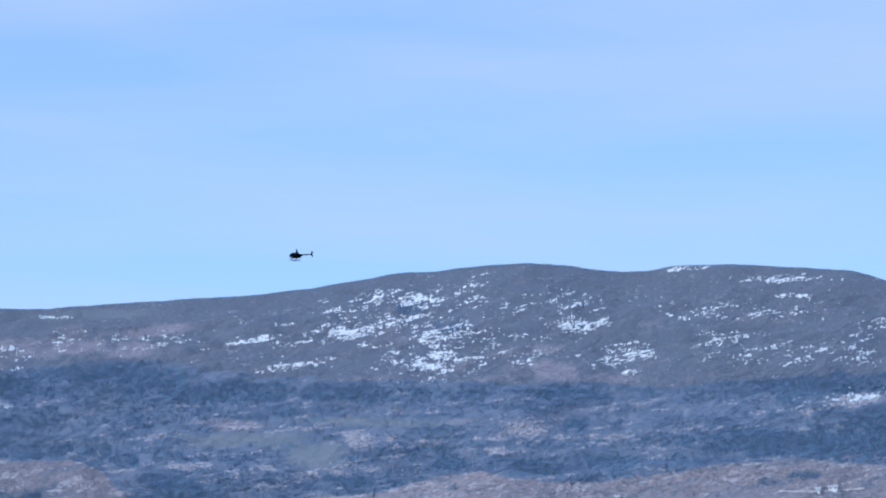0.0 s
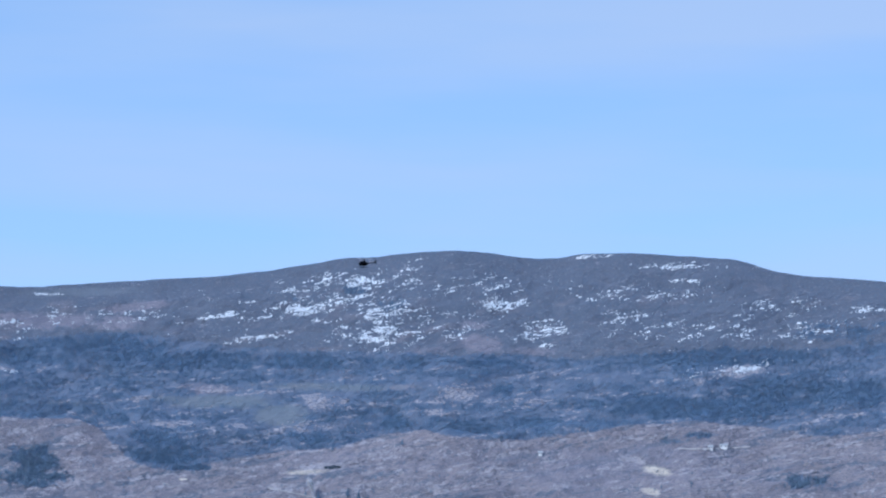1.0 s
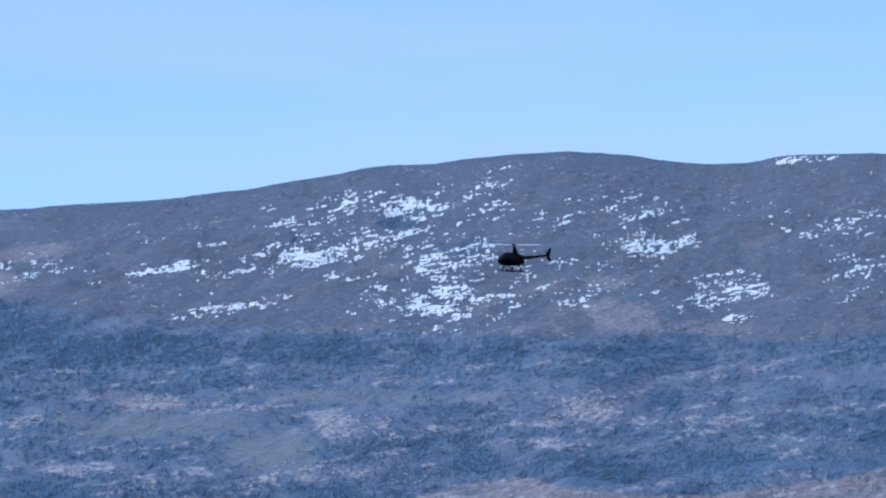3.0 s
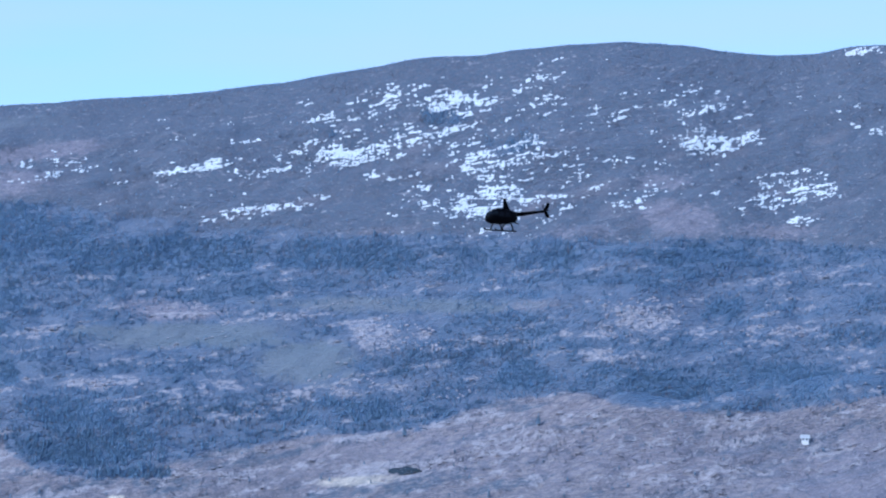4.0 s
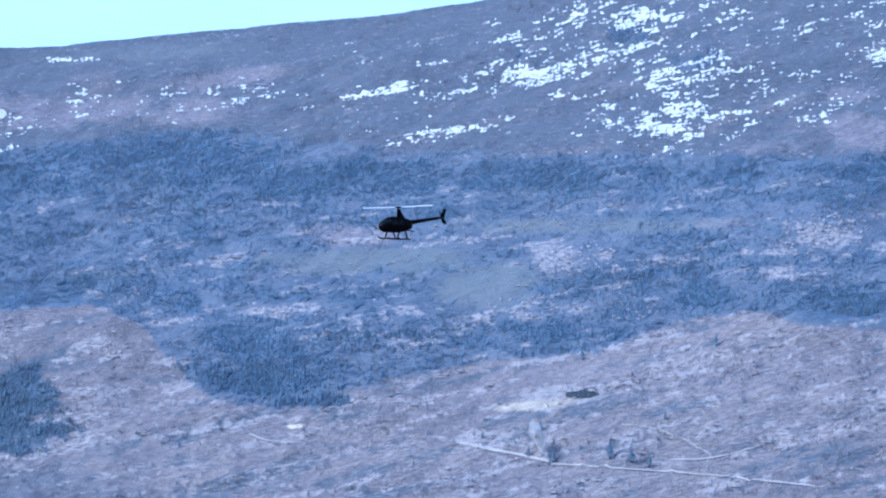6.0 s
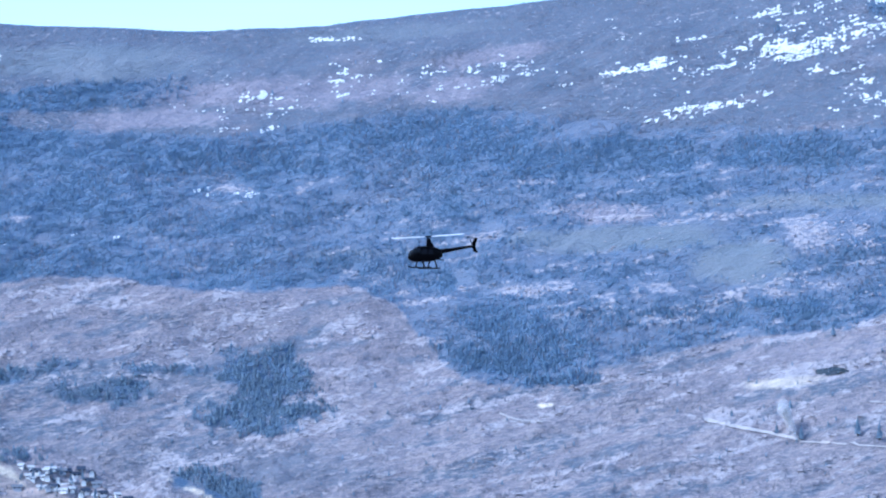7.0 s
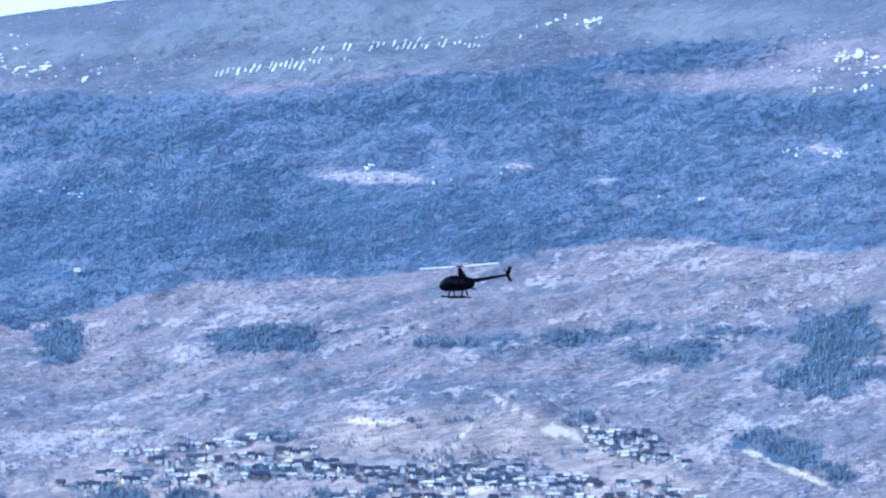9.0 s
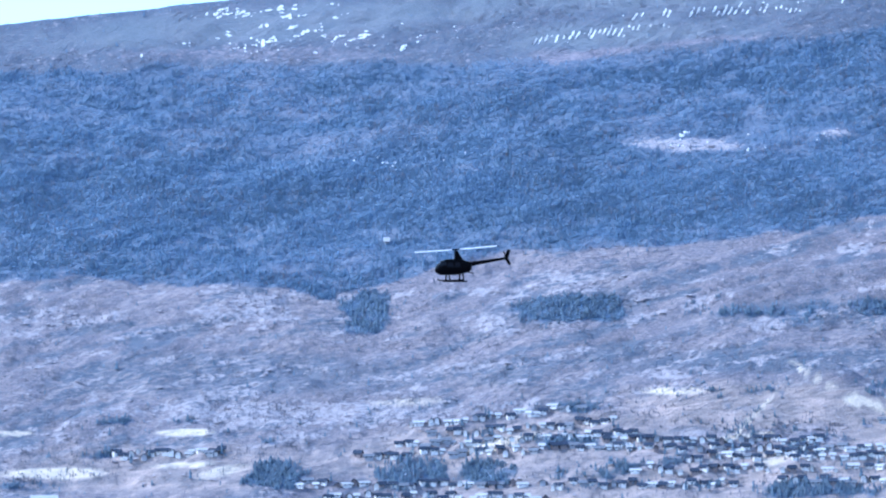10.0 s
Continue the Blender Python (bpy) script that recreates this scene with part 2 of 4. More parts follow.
M_ROCK = surface("pale_rock", (0.45, 0.42, 0.46), 0.9, 0, 0.25, 6, 60, 0.3)
M_BARK = surface("bark", (0.09, 0.075, 0.07), 0.9)
M_ROAD = surface("gravel_road", (0.52, 0.49, 0.49), 0.9, 0, 0.2, 10, 120)
M_POND = surface("pond_water", (0.03, 0.045, 0.06), 0.15, 0, 0.1, 8, 60, 0, 0.5)
M_WALLS = [surface("lime_white", (0.82, 0.81, 0.79), 0.8, 0, 0.15, 30, 200, 0, 0.3, 0.5),
           surface("siding_grey", (0.36, 0.38, 0.42), 0.8, 0, 0.25, 30, 200, 0, 0.3, 0.5),
           surface("siding_brown", (0.24, 0.2, 0.2), 0.8, 0, 0.25, 30, 200, 0, 0.3, 0.5)]
M_ROOFS = [surface("roof_dark", (0.035, 0.05, 0.085), 0.8, 0, 0.3, 30, 200, 0, 0.3, 0.6),
           surface("roof_slate", (0.16, 0.18, 0.22), 0.7, 0, 0.3, 30, 200, 0, 0.3, 0.6),
           surface("roof_pale", (0.5, 0.52, 0.55), 0.6, 0, 0.2, 30, 200, 0, 0.3, 0.6)]
M_PANE = surface("house_glass", (0.05, 0.07, 0.1), 0.1, 0, 0.1, 10, 50, 0, 0.5)
M_PINK = surface("barn_red", (0.55, 0.30, 0.33), 0.8)
M_BLACK = surface("black_paint", (0.003, 0.003, 0.004), 0.45, 0, 0.3, 60, 400, 0, 0.02)
M_GLASS = surface("tinted_canopy", (0.006, 0.008, 0.012), 0.12, 0, 0.2, 40, 200, 0, 0.15)
M_STEEL = surface("dark_steel", (0.006, 0.006, 0.008), 0.6, 0, 0.2, 80, 400, 0, 0.05)
M_BLADE = surface("blade_white", (0.82, 0.84, 0.84), 0.3, 0, 0.08, 40, 300, 0, 0.6)


# ---- mesh helpers ----
def mesh_object(name, verts, faces, material, parent=None, smooth=False):
    """One mesh object out of arrays of places and equal-sided faces."""
    verts, faces = np.asarray(verts, np.float32), np.asarray(faces, np.int32)
    me = bpy.data.meshes.new(name)
    me.vertices.add(len(verts))
    me.vertices.foreach_set("co", verts.ravel())
    k = faces.shape[1]
    me.loops.add(faces.size)
    me.loops.foreach_set("vertex_index", faces.ravel())
    me.polygons.add(len(faces))
    me.polygons.foreach_set("loop_start", np.arange(0, faces.size, k, dtype=np.int32))
    me.update(calc_edges=True)
    me.polygons.foreach_set("use_smooth", np.full(len(faces), smooth))
    me.materials.append(material)
    ob = new(name, me)
    if parent:
        ob.parent = parent
    return ob


def part(name, bm, material, parent=None, label=""):
    bmesh.ops.recalc_face_normals(bm, faces=bm.faces)
    me = bpy.data.meshes.new(name)
    bm.to_mesh(me)
    bm.free()
    me.materials.append(material)
    ob = new(name, me)
    if parent:
        ob.parent = parent
    if label:
        ob["label"] = label
    return ob


def ragged(x, y):
    """Plan places shaken for uneven outlines, and the raggedness of edges there."""
    edge = 0.42 * (fbm(x / 60, y / 26, 31) - 0.5) + 0.34 * (fbm(x / 15, y / 10, 32, 2) - 0.5)
    return x + 26 * (fbm(x / 80, y / 40, 33) - 0.5), y + 15 * (fbm(x / 60, y / 30, 34) - 0.5), edge


def cover(shaken, patch):
    """How far (1 inside, 0 outside) plan places lie in a patch with a ragged edge."""
    x, y, edge = shaken
    cx, cy, rx, ry, slope, amount = patch
    dx, dy = (x - cx) / rx, (y - cy - slope * (x - cx)) / ry
    near = (np.abs(dx) < 1.6) & (np.abs(dy) < 1.6)
    value = np.zeros_like(x)
    value[near] = amount * np.clip((1.08 - (np.abs(dx[near]) ** 2.4 + np.abs(dy[near]) ** 2.4) ** 0.417 + edge[near]) * 1.7, 0, 1)
    return value


# ---- what grows where: middle, half sizes, slope, amount ----
LOW_X = (-3400, -3143, -3011, -2840, -2720, -2627, -2577, -2480, -2391, -2228, -2078, -1874, -1709, -1530, -1331, -1262, -1080, -906, -846, -800, -760, -690, -584, -501, -398, -305, -172, 11, 83, 184, 307, 368, 474, 640, 846, 1040, 1240, 1449, 1664, 1973, 2600)
LOW_Y = (250, 246, 236, 253, 259, 256, 281, 262, 238, 200, 202, 193, 178, 146, 137, 160, 171, 158, 190, 236, 290, 335, 347, 333, 297, 290, 268, 257, 222, 194, 192, 213, 227, 226, 200, 166, 156, 184, 220, 182, 180)
HIGH_X = (-3400, -3110, -2816, -2225, -2125, -1956, -1756, -1570, -1520, -1460, -1314, -1116, -917, -818, -669, -560, -415, -366, -218, 30, 230, 330, 480, 758, 1036, 1259, 1700, 2600)
HIGH_Y = (-112, -116, -130, -130, -133, -138, -157, -168, -150, -115, -116, -105, -128, -142, -148, -130, -125, -104, -100, -94, -92, -80, -88, -72, -82, -66, -110, -120)
DENSE_EAST = ((-664, -72, 167, 59, -0.01, 0.95), (-397, -58, 188, 50, 0, 0.9), (-119, -59, 220, 40, 0, 0.85), (181, -52, 160, 34, 0, 0.75), (-759, 40, 140, 60, -0.01, 0.6), (530, -55, 218, 30, 0.01, 0.8), (449, 181, 111, 36, 0.09, 1), (671, 163, 131, 36, -0.04, 0.85), (194, 160, 76, 30, -0.01, 0.85), (-582, 285, 165, 60, -0.05, 0.72), (-96, 222, 76, 39, -0.1, 0.95), (42, 185, 81, 26, 0, 0.65), (-392, 105, 22, 15, 0, 0.95)) + (
    (-765, 161, 70, 40, 0, 0.7), (545, 41, 60, 40, 0.01, 0.7), (40, -306, 51, 22, 0.02, 0.9), (168, -277, 89, 59, 0.01, 0.45), (-157, -277, 39, 14, 0, 0.4), (1288, -67, 485, 49, -0.01, 0.8), (1647, 54, 452, 62, 0.02, 0.9), (1225, 106, 536, 54, 0.01, 0.95), (501, 162, 185, 41, -0.01, 0.8), (1649, -157, 243, 56, 0.01, 0.5), (1652, 388, 120, 35, 0.02, 0.8), (1200, 221, 141, 20, -0.11, 0.7), (-1083, 387, 142, 53, -0.01, 0.8))
DENSE_WEST = ((-1321, -175, 187, 26, -0.08, 0.97), (-769, -107, 229, 45, -0.03, 0.95), (-1168, -73, 318, 38, 0.01, 0.9), (-520, -46, 220, 44, -0.01, 0.85), (-1453, -101, 118, 29, 0, 0.9), (-1224, 41, 320, 55, 0.02, 0.62), (-905, 107, 202, 40, 0.01, 0.55), (-623, 232, 144, 41, 0.12, 0.8), (-674, 296, 77, 33, 0.21, 0.9), (-510, 336, 103, 12, -0.03, 0.7), (-1066, 319, 101, 64, 0.07, 1), (-1240, 306, 124, 16, 0.02, 0.5), (-1434, 303, 102, 27, 0.02, 0.4)) + (
    (-160, 212, 26, 20, 0.03, 0.9), (-1201, 501, 73, 27, -0.08, 0.65), (-1457, -175, 298, 24, -0.11, 0.97), (-1809, -91, 478, 40, 0.01, 0.85), (-1870, 113, 435, 67, -0.06, 0.97), (-2138, 40, 162, 81, 0.01, 0.8), (-1411, 81, 223, 45, -0.04, 0.62), (-1109, -57, 319, 36, 0.03, 0.8), (-2119, 307, 111, 31, 0.01, 1), (-1570, 313, 135, 23, 0.02, 0.75), (-1363, 347, 125, 29, 0.02, 0.7), (-1706, 331, 73, 21, 0.02, 0.45), (-1165, 505, 84, 31, 0.22, 0.7))
DENSE_FAR_WEST = ((-2379, 96, 564, 96, -0.01, 0.98), (-2930, 100, 416, 109, 0.01, 0.95), (-2819, -82, 335, 33, 0.01, 0.55), (-2326, -42, 459, 40, -0.02, 0.75), (-1730, -119, 257, 40, -0.09, 0.85), (-2486, 308, 63, 47, 0.01, 1), (-2582, 264, 61, 20, 0.24, 0.8), (-1827, 308, 122, 22, 0.02, 0.5), (-3022, 0, 297, 50, 0.01, 0.75), (-2792, 125, 91, 12, 0.02, 1))
WOODS_TOWN = (
    (-2666, 585, 66, 32, 0.02, 1), (-2417, 591, 95, 34, 0.02, 0.85), (-2274, 593, 80, 26, 0.02, 0.95), (-1668, 628, 160, 17, 0.01, 1), (-2963, 490, 58, 7, -0.04, 0.85), (-2822, 494, 42, 7, 0.02, 0.7), (-2989, 547, 47, 8, -0.05, 0.9), (-2673, 528, 32, 6, 0.02, 0.6), (-2019, 585, 212, 15, -0.12, 0.5), (-1683, 558, 47, 15, 0.02, 0.8), (-2115, 478, 94, 10, 0.03, 0.8)) + (
    (-1779, 485, 94, 8, -0.15, 0.8), (-2083, 530, 85, 12, 0.04, 0.8), (-1840, 470, 73, 9, 0.97, 0.9), (-1703, 474, 63, 6, 0.81, 0.7), (-2107, 536, 116, 10, 0.02, 0.8), (-1522, 453, 63, 21, 0.02, 0.6), (-1765, 453, 53, 6, -0.09, 0.5), (-1630, 541, 53, 7, 0.02, 0.7), (-1143, 520, 74, 28, 0.15, 0.95), (-1068, 556, 74, 19, 0.22, 0.7), (-3119, 599, 73, 10, 0.04, 0.7), (-1966, 615, 265, 8, 0.01, 0.5))
WOODS = DENSE_EAST + DENSE_WEST + DENSE_FAR_WEST + WOODS_TOWN
THICKETS = ((-1500, 322, 430, 36, 0, 0.75), (-1150, 315, 170, 40, 0, 0.7), (-2120, 300, 190, 40, 0, 0.65), (-1150, 470, 330, 60, 0.1, 0.6), (-2750, 400, 330, 40, 0, 0.7), (-900, -285, 1000, 38, -0.03, 0.8), (700, -340, 900, 75, 0, 0.85), (1500, -200, 500, 110, 0, 0.7), (300, -200, 500, 80, 0, 0.45),
            (-300, -300, 500, 45, -0.08, 0.9), (-2300, -250, 700, 50, 0.05, 0.6), (-2700, 420, 500, 40, 0, 0.6), (-1700, 400, 500, 26, 0, 0.8),
            (-1800, -230, 900, 75, 0, 0.9), (-2800, -180, 600, 60, 0.06, 0.8), (-450, -200, 600, 70, -0.08, 0.65), (-2480, -155, 190, 26, -0.05, 0.85), (1200, -180, 800, 130, 0, 0.8))
PASTURES = ((-392, 89, 223, 30, 0, 0.9), (-212, 134, 111, 49, 0.05, 0.95), (-19, 32, 332, 18, 0.01, 0.75), (-581, 81, 71, 20, 0.02, 0.7), (-936, 111, 132, 14, 0.02, 0.5), (-1356, -241, 252, 37, 0.01, 0.85), (-815, -284, 255, 22, -0.06, 0.5), (-1949, -258, 411, 59, 0.01, 0.8), (-853, 105, 111, 9, 0.01, 0.6), (-1357, -248, 297, 26, 0.02, 0.7), (-2618, -204, 590, 39, -0.06, 0.7), (-2027, -176, 297, 30, -0.03, 0.7))
TANS = ((-431, 46, 124, 20, -0.03, 0.9), (192, 36, 76, 14, -0.05, 0.85), (-598, -247, 60, 17, -0.16, 0.85), (-718, -183, 91, 31, -0.11, 0.85), (458, -127, 95, 36, 0.11, 0.8), (426, -188, 60, 22, 0, 0.6), (290, -102, 89, 16, -0.02, 0.5), (627, -100, 100, 18, 0.01, 0.6), (-1113, -183, 206, 26, -0.04, 0.9), (-1254, -137, 179, 20, -0.03, 0.9)) + (
    (-877, -184, 128, 30, -0.09, 0.85), (-668, -236, 109, 22, -0.1, 0.8), (-440, 38, 142, 20, 0.02, 0.7), (-2095, -139, 99, 10, -0.09, 0.95), (-1886, -159, 160, 8, -0.08, 0.7), (-1516, -189, 55, 7, 0.02, 0.7), (-1249, -141, 109, 18, -0.2, 0.9), (-1010, -180, 219, 36, -0.01, 0.75), (-2066, -141, 89, 7, -0.08, 0.9), (-2669, -150, 371, 16, 0.01, 0.5), (659, -54, 60, 16, 0.01, 0.4)) + ((1000, 330, 700, 110, 0, 0.6), (200, 300, 500, 60, 0, 0.5), (-1740, 492, 250, 46, 0.1, 0.85))
ROCKS = ((-80, 88, 55, 32, 0.1, 0.62), (13, 88, 28, 13, 0, 0.7), (400, 55, 70, 30, 0.11, 0.62), (315, 86, 40, 9, -0.09, 0.6), (-577, 175, 121, 11, -0.06, 0.5), (-354, 179, 51, 12, 0.1, 0.5), (-50, 179, 37, 14, 0, 0.5), (657, 89, 59, 7, 0.01, 0.5), (-919, 231, 61, 17, -0.11, 0.75), (-1222, 274, 21, 12, 0.01, 0.9), (-1193, 240, 14, 16, -0.43, 0.6), (-1194, 129, 32, 12, 0.02, 0.65), (-971, 256, 31, 8, 0.02, 0.5), (-912, 317, 88, 19, -0.08, 0.5)) + (
    (-1111, -16, 46, 8, 0.02, 0.55), (-1925, 19, 106, 12, 0.01, 0.75), (-1642, 5, 40, 9, 0.03, 0.7), (-1835, 26, 34, 9, -0.01, 0.75), (-1491, 35, 34, 6, -0.08, 0.6), (-1108, -14, 44, 8, 0.02, 0.6), (-1183, 126, 24, 9, 0.02, 0.8), (-1935, 423, 63, 9, 0.01, 0.9), (-1260, 464, 63, 23, 0.15, 0.6), (-2691, 297, 77, 33, 0.06, 0.55), (-2260, 330, 41, 23, 0.02, 0.6), (-2313, 403, 73, 12, 0.01, 0.5), (1324, -25, 104, 21, -0.1, 0.6), (-2105, 249, 82, 9, 0, 0.5)) + ((-1950, 470, 60, 12, 0, 0.9), (-2600, 480, 400, 30, 0, 0.6), (-1250, 540, 110, 16, 0.45, 0.6), (-90, 330, 100, 18, 0, 0.7), (1030, 300, 60, 16, 0.2, 0.9))
CLEARINGS = ((-1925, 19, 111, 15, 0.01, 1), (-1642, 5, 43, 12, 0.03, 0.95), (-1787, -20, 28, 34, 0.01, 0.7), (-1835, 26, 40, 12, -0.01, 0.95), (-1724, 32, 42, 6, 0.02, 0.8), (-1491, 35, 38, 8, -0.08, 1), (-1447, 76, 24, 8, 0.02, 0.9), (-1675, 83, 33, 5, 0.02, 0.9), (-1544, 114, 13, 7, 0.03, 0.9), (-1108, -14, 48, 10, 0.02, 0.95)) + (
    (-1993, -26, 44, 5, 0.01, 0.7), (-1269, 56, 9, 6, 0.03, 0.8), (-2565, -40, 50, 6, 0.01, 0.95), (-2651, 27, 16, 7, 0.02, 0.8), (-2297, 53, 52, 6, 0.02, 0.6), (-2340, -95, 55, 7, 0.01, 0.8), (-2884, 170, 9, 6, -0.05, 1), (-2616, 224, 53, 9, -0.04, 0.8), (-3032, 234, 26, 11, 0.01, 0.8), (-2349, -137, 30, 14, 0.02, 0.7), (-2166, 28, 30, 6, 0.02, 0.5))
PALES = ((-1111, -16, 50, 10, 0.02, 0.95), (-1505, 38, 32, 9, 0.01, 0.9), (-1445, 77, 28, 9, 0.01, 0.9), (-620, -97, 22, 6, 0.02, 0.6), (-883, 42, 42, 16, 0.01, 0.6), (-80, 88, 59, 36, 0.1, 1), (13, 88, 30, 15, 0, 1), (400, 55, 78, 36, 0.11, 1), (315, 86, 46, 11, -0.09, 0.9), (-577, 175, 126, 13, -0.06, 0.85), (-661, 146, 63, 7, 0.02, 0.7), (-354, 179, 56, 15, 0.1, 0.85)) + (
    (-222, 185, 49, 14, -0.01, 0.8), (-177, 225, 33, 14, -0.06, 0.7), (-50, 179, 45, 18, 0, 0.8), (16, 159, 51, 22, 0, 0.6), (234, 125, 28, 12, 0, 0.8), (657, 89, 69, 10, 0.01, 0.85), (488, 141, 55, 6, 0.01, 0.6), (1324, -25, 113, 26, -0.1, 0.9), (884, -4, 100, 28, 0, 0.7), (-203, 260, 51, 12, 0, 0.6), (-428, 265, 92, 8, 0, 0.5), (-182, 159, 61, 20, 0, 0.4))

TOWNS = ((-1780, 478, 290, 52, 0, 1.0), (-2230, 545, 420, 62, -0.06, 0.9), (-1430, 570, 300, 66, 0.4, 1.0), (-2850, 575, 420, 56, 0, 0.7), (-1800, 610, 700, 60, 0, 0.9))
STUBBLES = (
    (-3075, 577, 109, 11, 0.01, 1.2), (-2834, 510, 65, 7, -0, 1.2), (-3146, 507, 47, 6, 0.02, 0.9), (-2833, 565, 73, 6, -0.04, 0.8), (-2771, 578, 63, 11, -0.16, 0.7), (-2231, 536, 73, 8, -0.25, 1), (-1926, 450, 79, 8, 0.01, 0.8), (-1560, 481, 46, 9, 0.6, 0.9), (-1800, 520, 84, 7, -0.97, 0.8), (-1735, 570, 42, 19, -0.19, 0.6)) + (
    (-1576, 474, 38, 8, 0.12, 1.2), (-1659, 432, 63, 9, 0.58, 0.6), (-2265, 540, 63, 10, -0.19, 0.9), (-1789, 531, 85, 6, -0.07, 0.7), (-1168, 537, 115, 8, 0.44, 1), (-555, 381, 18, 4, 0.01, 1.1), (-122, 349, 98, 12, -0.06, 0.6), (1114, 339, 64, 21, 0.21, 0.7), (1112, 421, 43, 17, 0.21, 0.7), (-729, 570, 32, 13, 0.01, 0.6), (-2419, 463, 94, 10, -0.03, 0.5))



def forest(x, y):
    """The belt of wood between the brushy heights and the open lower slope, 1 inside."""
    shake = fbm(x / 46, y / 18, 51) - 0.5
    bent = x + 60 * (fbm(x / 70, y / 40, 54) - 0.5)
    high, low = np.interp(bent, HIGH_X, HIGH_Y), np.interp(bent, LOW_X, LOW_Y)
    return np.clip((y - high + 26 * shake) / 16 + 0.5, 0, 1) * np.clip((low - y + 16 * shake) / 8 + 0.5, 0, 1)


def ledges(x, y):
    """Pale broken ledges of rock and dry grass that run across the slope."""
    band = np.clip((y + 130) / 120, 0.25, 1) * (1 - np.interp(x, (-1400, -800), (0.85, 0.2)) * forest(x, y))
    return band * np.clip((0.6 * fbm(x / 110, (y + 0.15 * x) / 11, 38) + 0.4 * fbm(x / 26, (y + 0.15 * x) / 8, 39) - 0.54) * 7, 0, 0.66)


def density(x, y):
    """How thick the conifers stand."""
    thin = np.interp(x, (-1400, -800), (0.54, 0.41)) + 0.95 * (fbm(x / 150, (y + 0.04 * x) / 30, 36) - 0.5) + 0.75 * (fbm(x / 34, y / 11, 37) - 0.5) - 0.6 * ledges(x, y)
    broken = 0.55 * fbm(x / 60, y / 20, 52) + 0.45 * fbm(x / 15, y / 14, 53, 3)
    thick = np.clip(most(x, y, WOODS) * 1.45 + (broken - 0.5) * 2.2 - 0.38, 0, 1) * np.clip(most(x, y, WOODS) * 3, 0, 1)
    bare = np.clip(np.maximum(most(x, y, CLEARINGS), most(x, y, PALES)) * (0.25 + 1.5 * fbm(x / 13, y / 9, 55, 3)), 0, 1)
    return np.clip(np.maximum(thin * forest(x, y), thick) * (1 - 0.92 * bare) * (1 - 0.85 * most(x, y, PASTURES[:4])) * (1 - 0.7 * most(x, y, TANS)), 0, 1)


def open_land(x, y):
    """Where dry grass shows: most of the lower slope, little above the woods."""
    return (1 - 0.85 * forest(x, y)) * np.clip((y + 60) / 260, 0.12, 1) * np.clip(fbm(x / 260, y / 70, 35) * 3 - 0.75, 0.15, 1)


def gullies(x, y):
    """Dark brush in the creases of the lower slope, and the thick brush under the crest."""
    crease = np.clip((y - 110) / 60, 0, 1) * np.clip((0.65 * fbm(x / 150, (y + 0.2 * x) / 17, 44) + 0.35 * fbm(x / 34, (y + 0.2 * x) / 9, 45) - 0.52) * 8, 0, 0.85)
    heights = np.clip((np.interp(x, HIGH_X, HIGH_Y) + 45 - y) / 30, 0, 1) * np.clip(fbm(x / 90, (y + 0.15 * x) / 26, 46) * 1.6 + 0.05, 0.3, 0.9)
    return np.maximum(crease, np.maximum(heights, 0.85 * np.clip((crest(x) + 85 - y) / 40, 0, 1)))


def most(x, y, patches, shake=1.0):
    shaken, value = ragged(x, y), np.zeros_like(x)
    shaken = (x + (shaken[0] - x) * shake, y + (shaken[1] - y) * shake, shaken[2] * (0.5 + 0.5 * shake))
    for patch in patches:
        value = np.maximum(value, cover(shaken, patch))
    return value


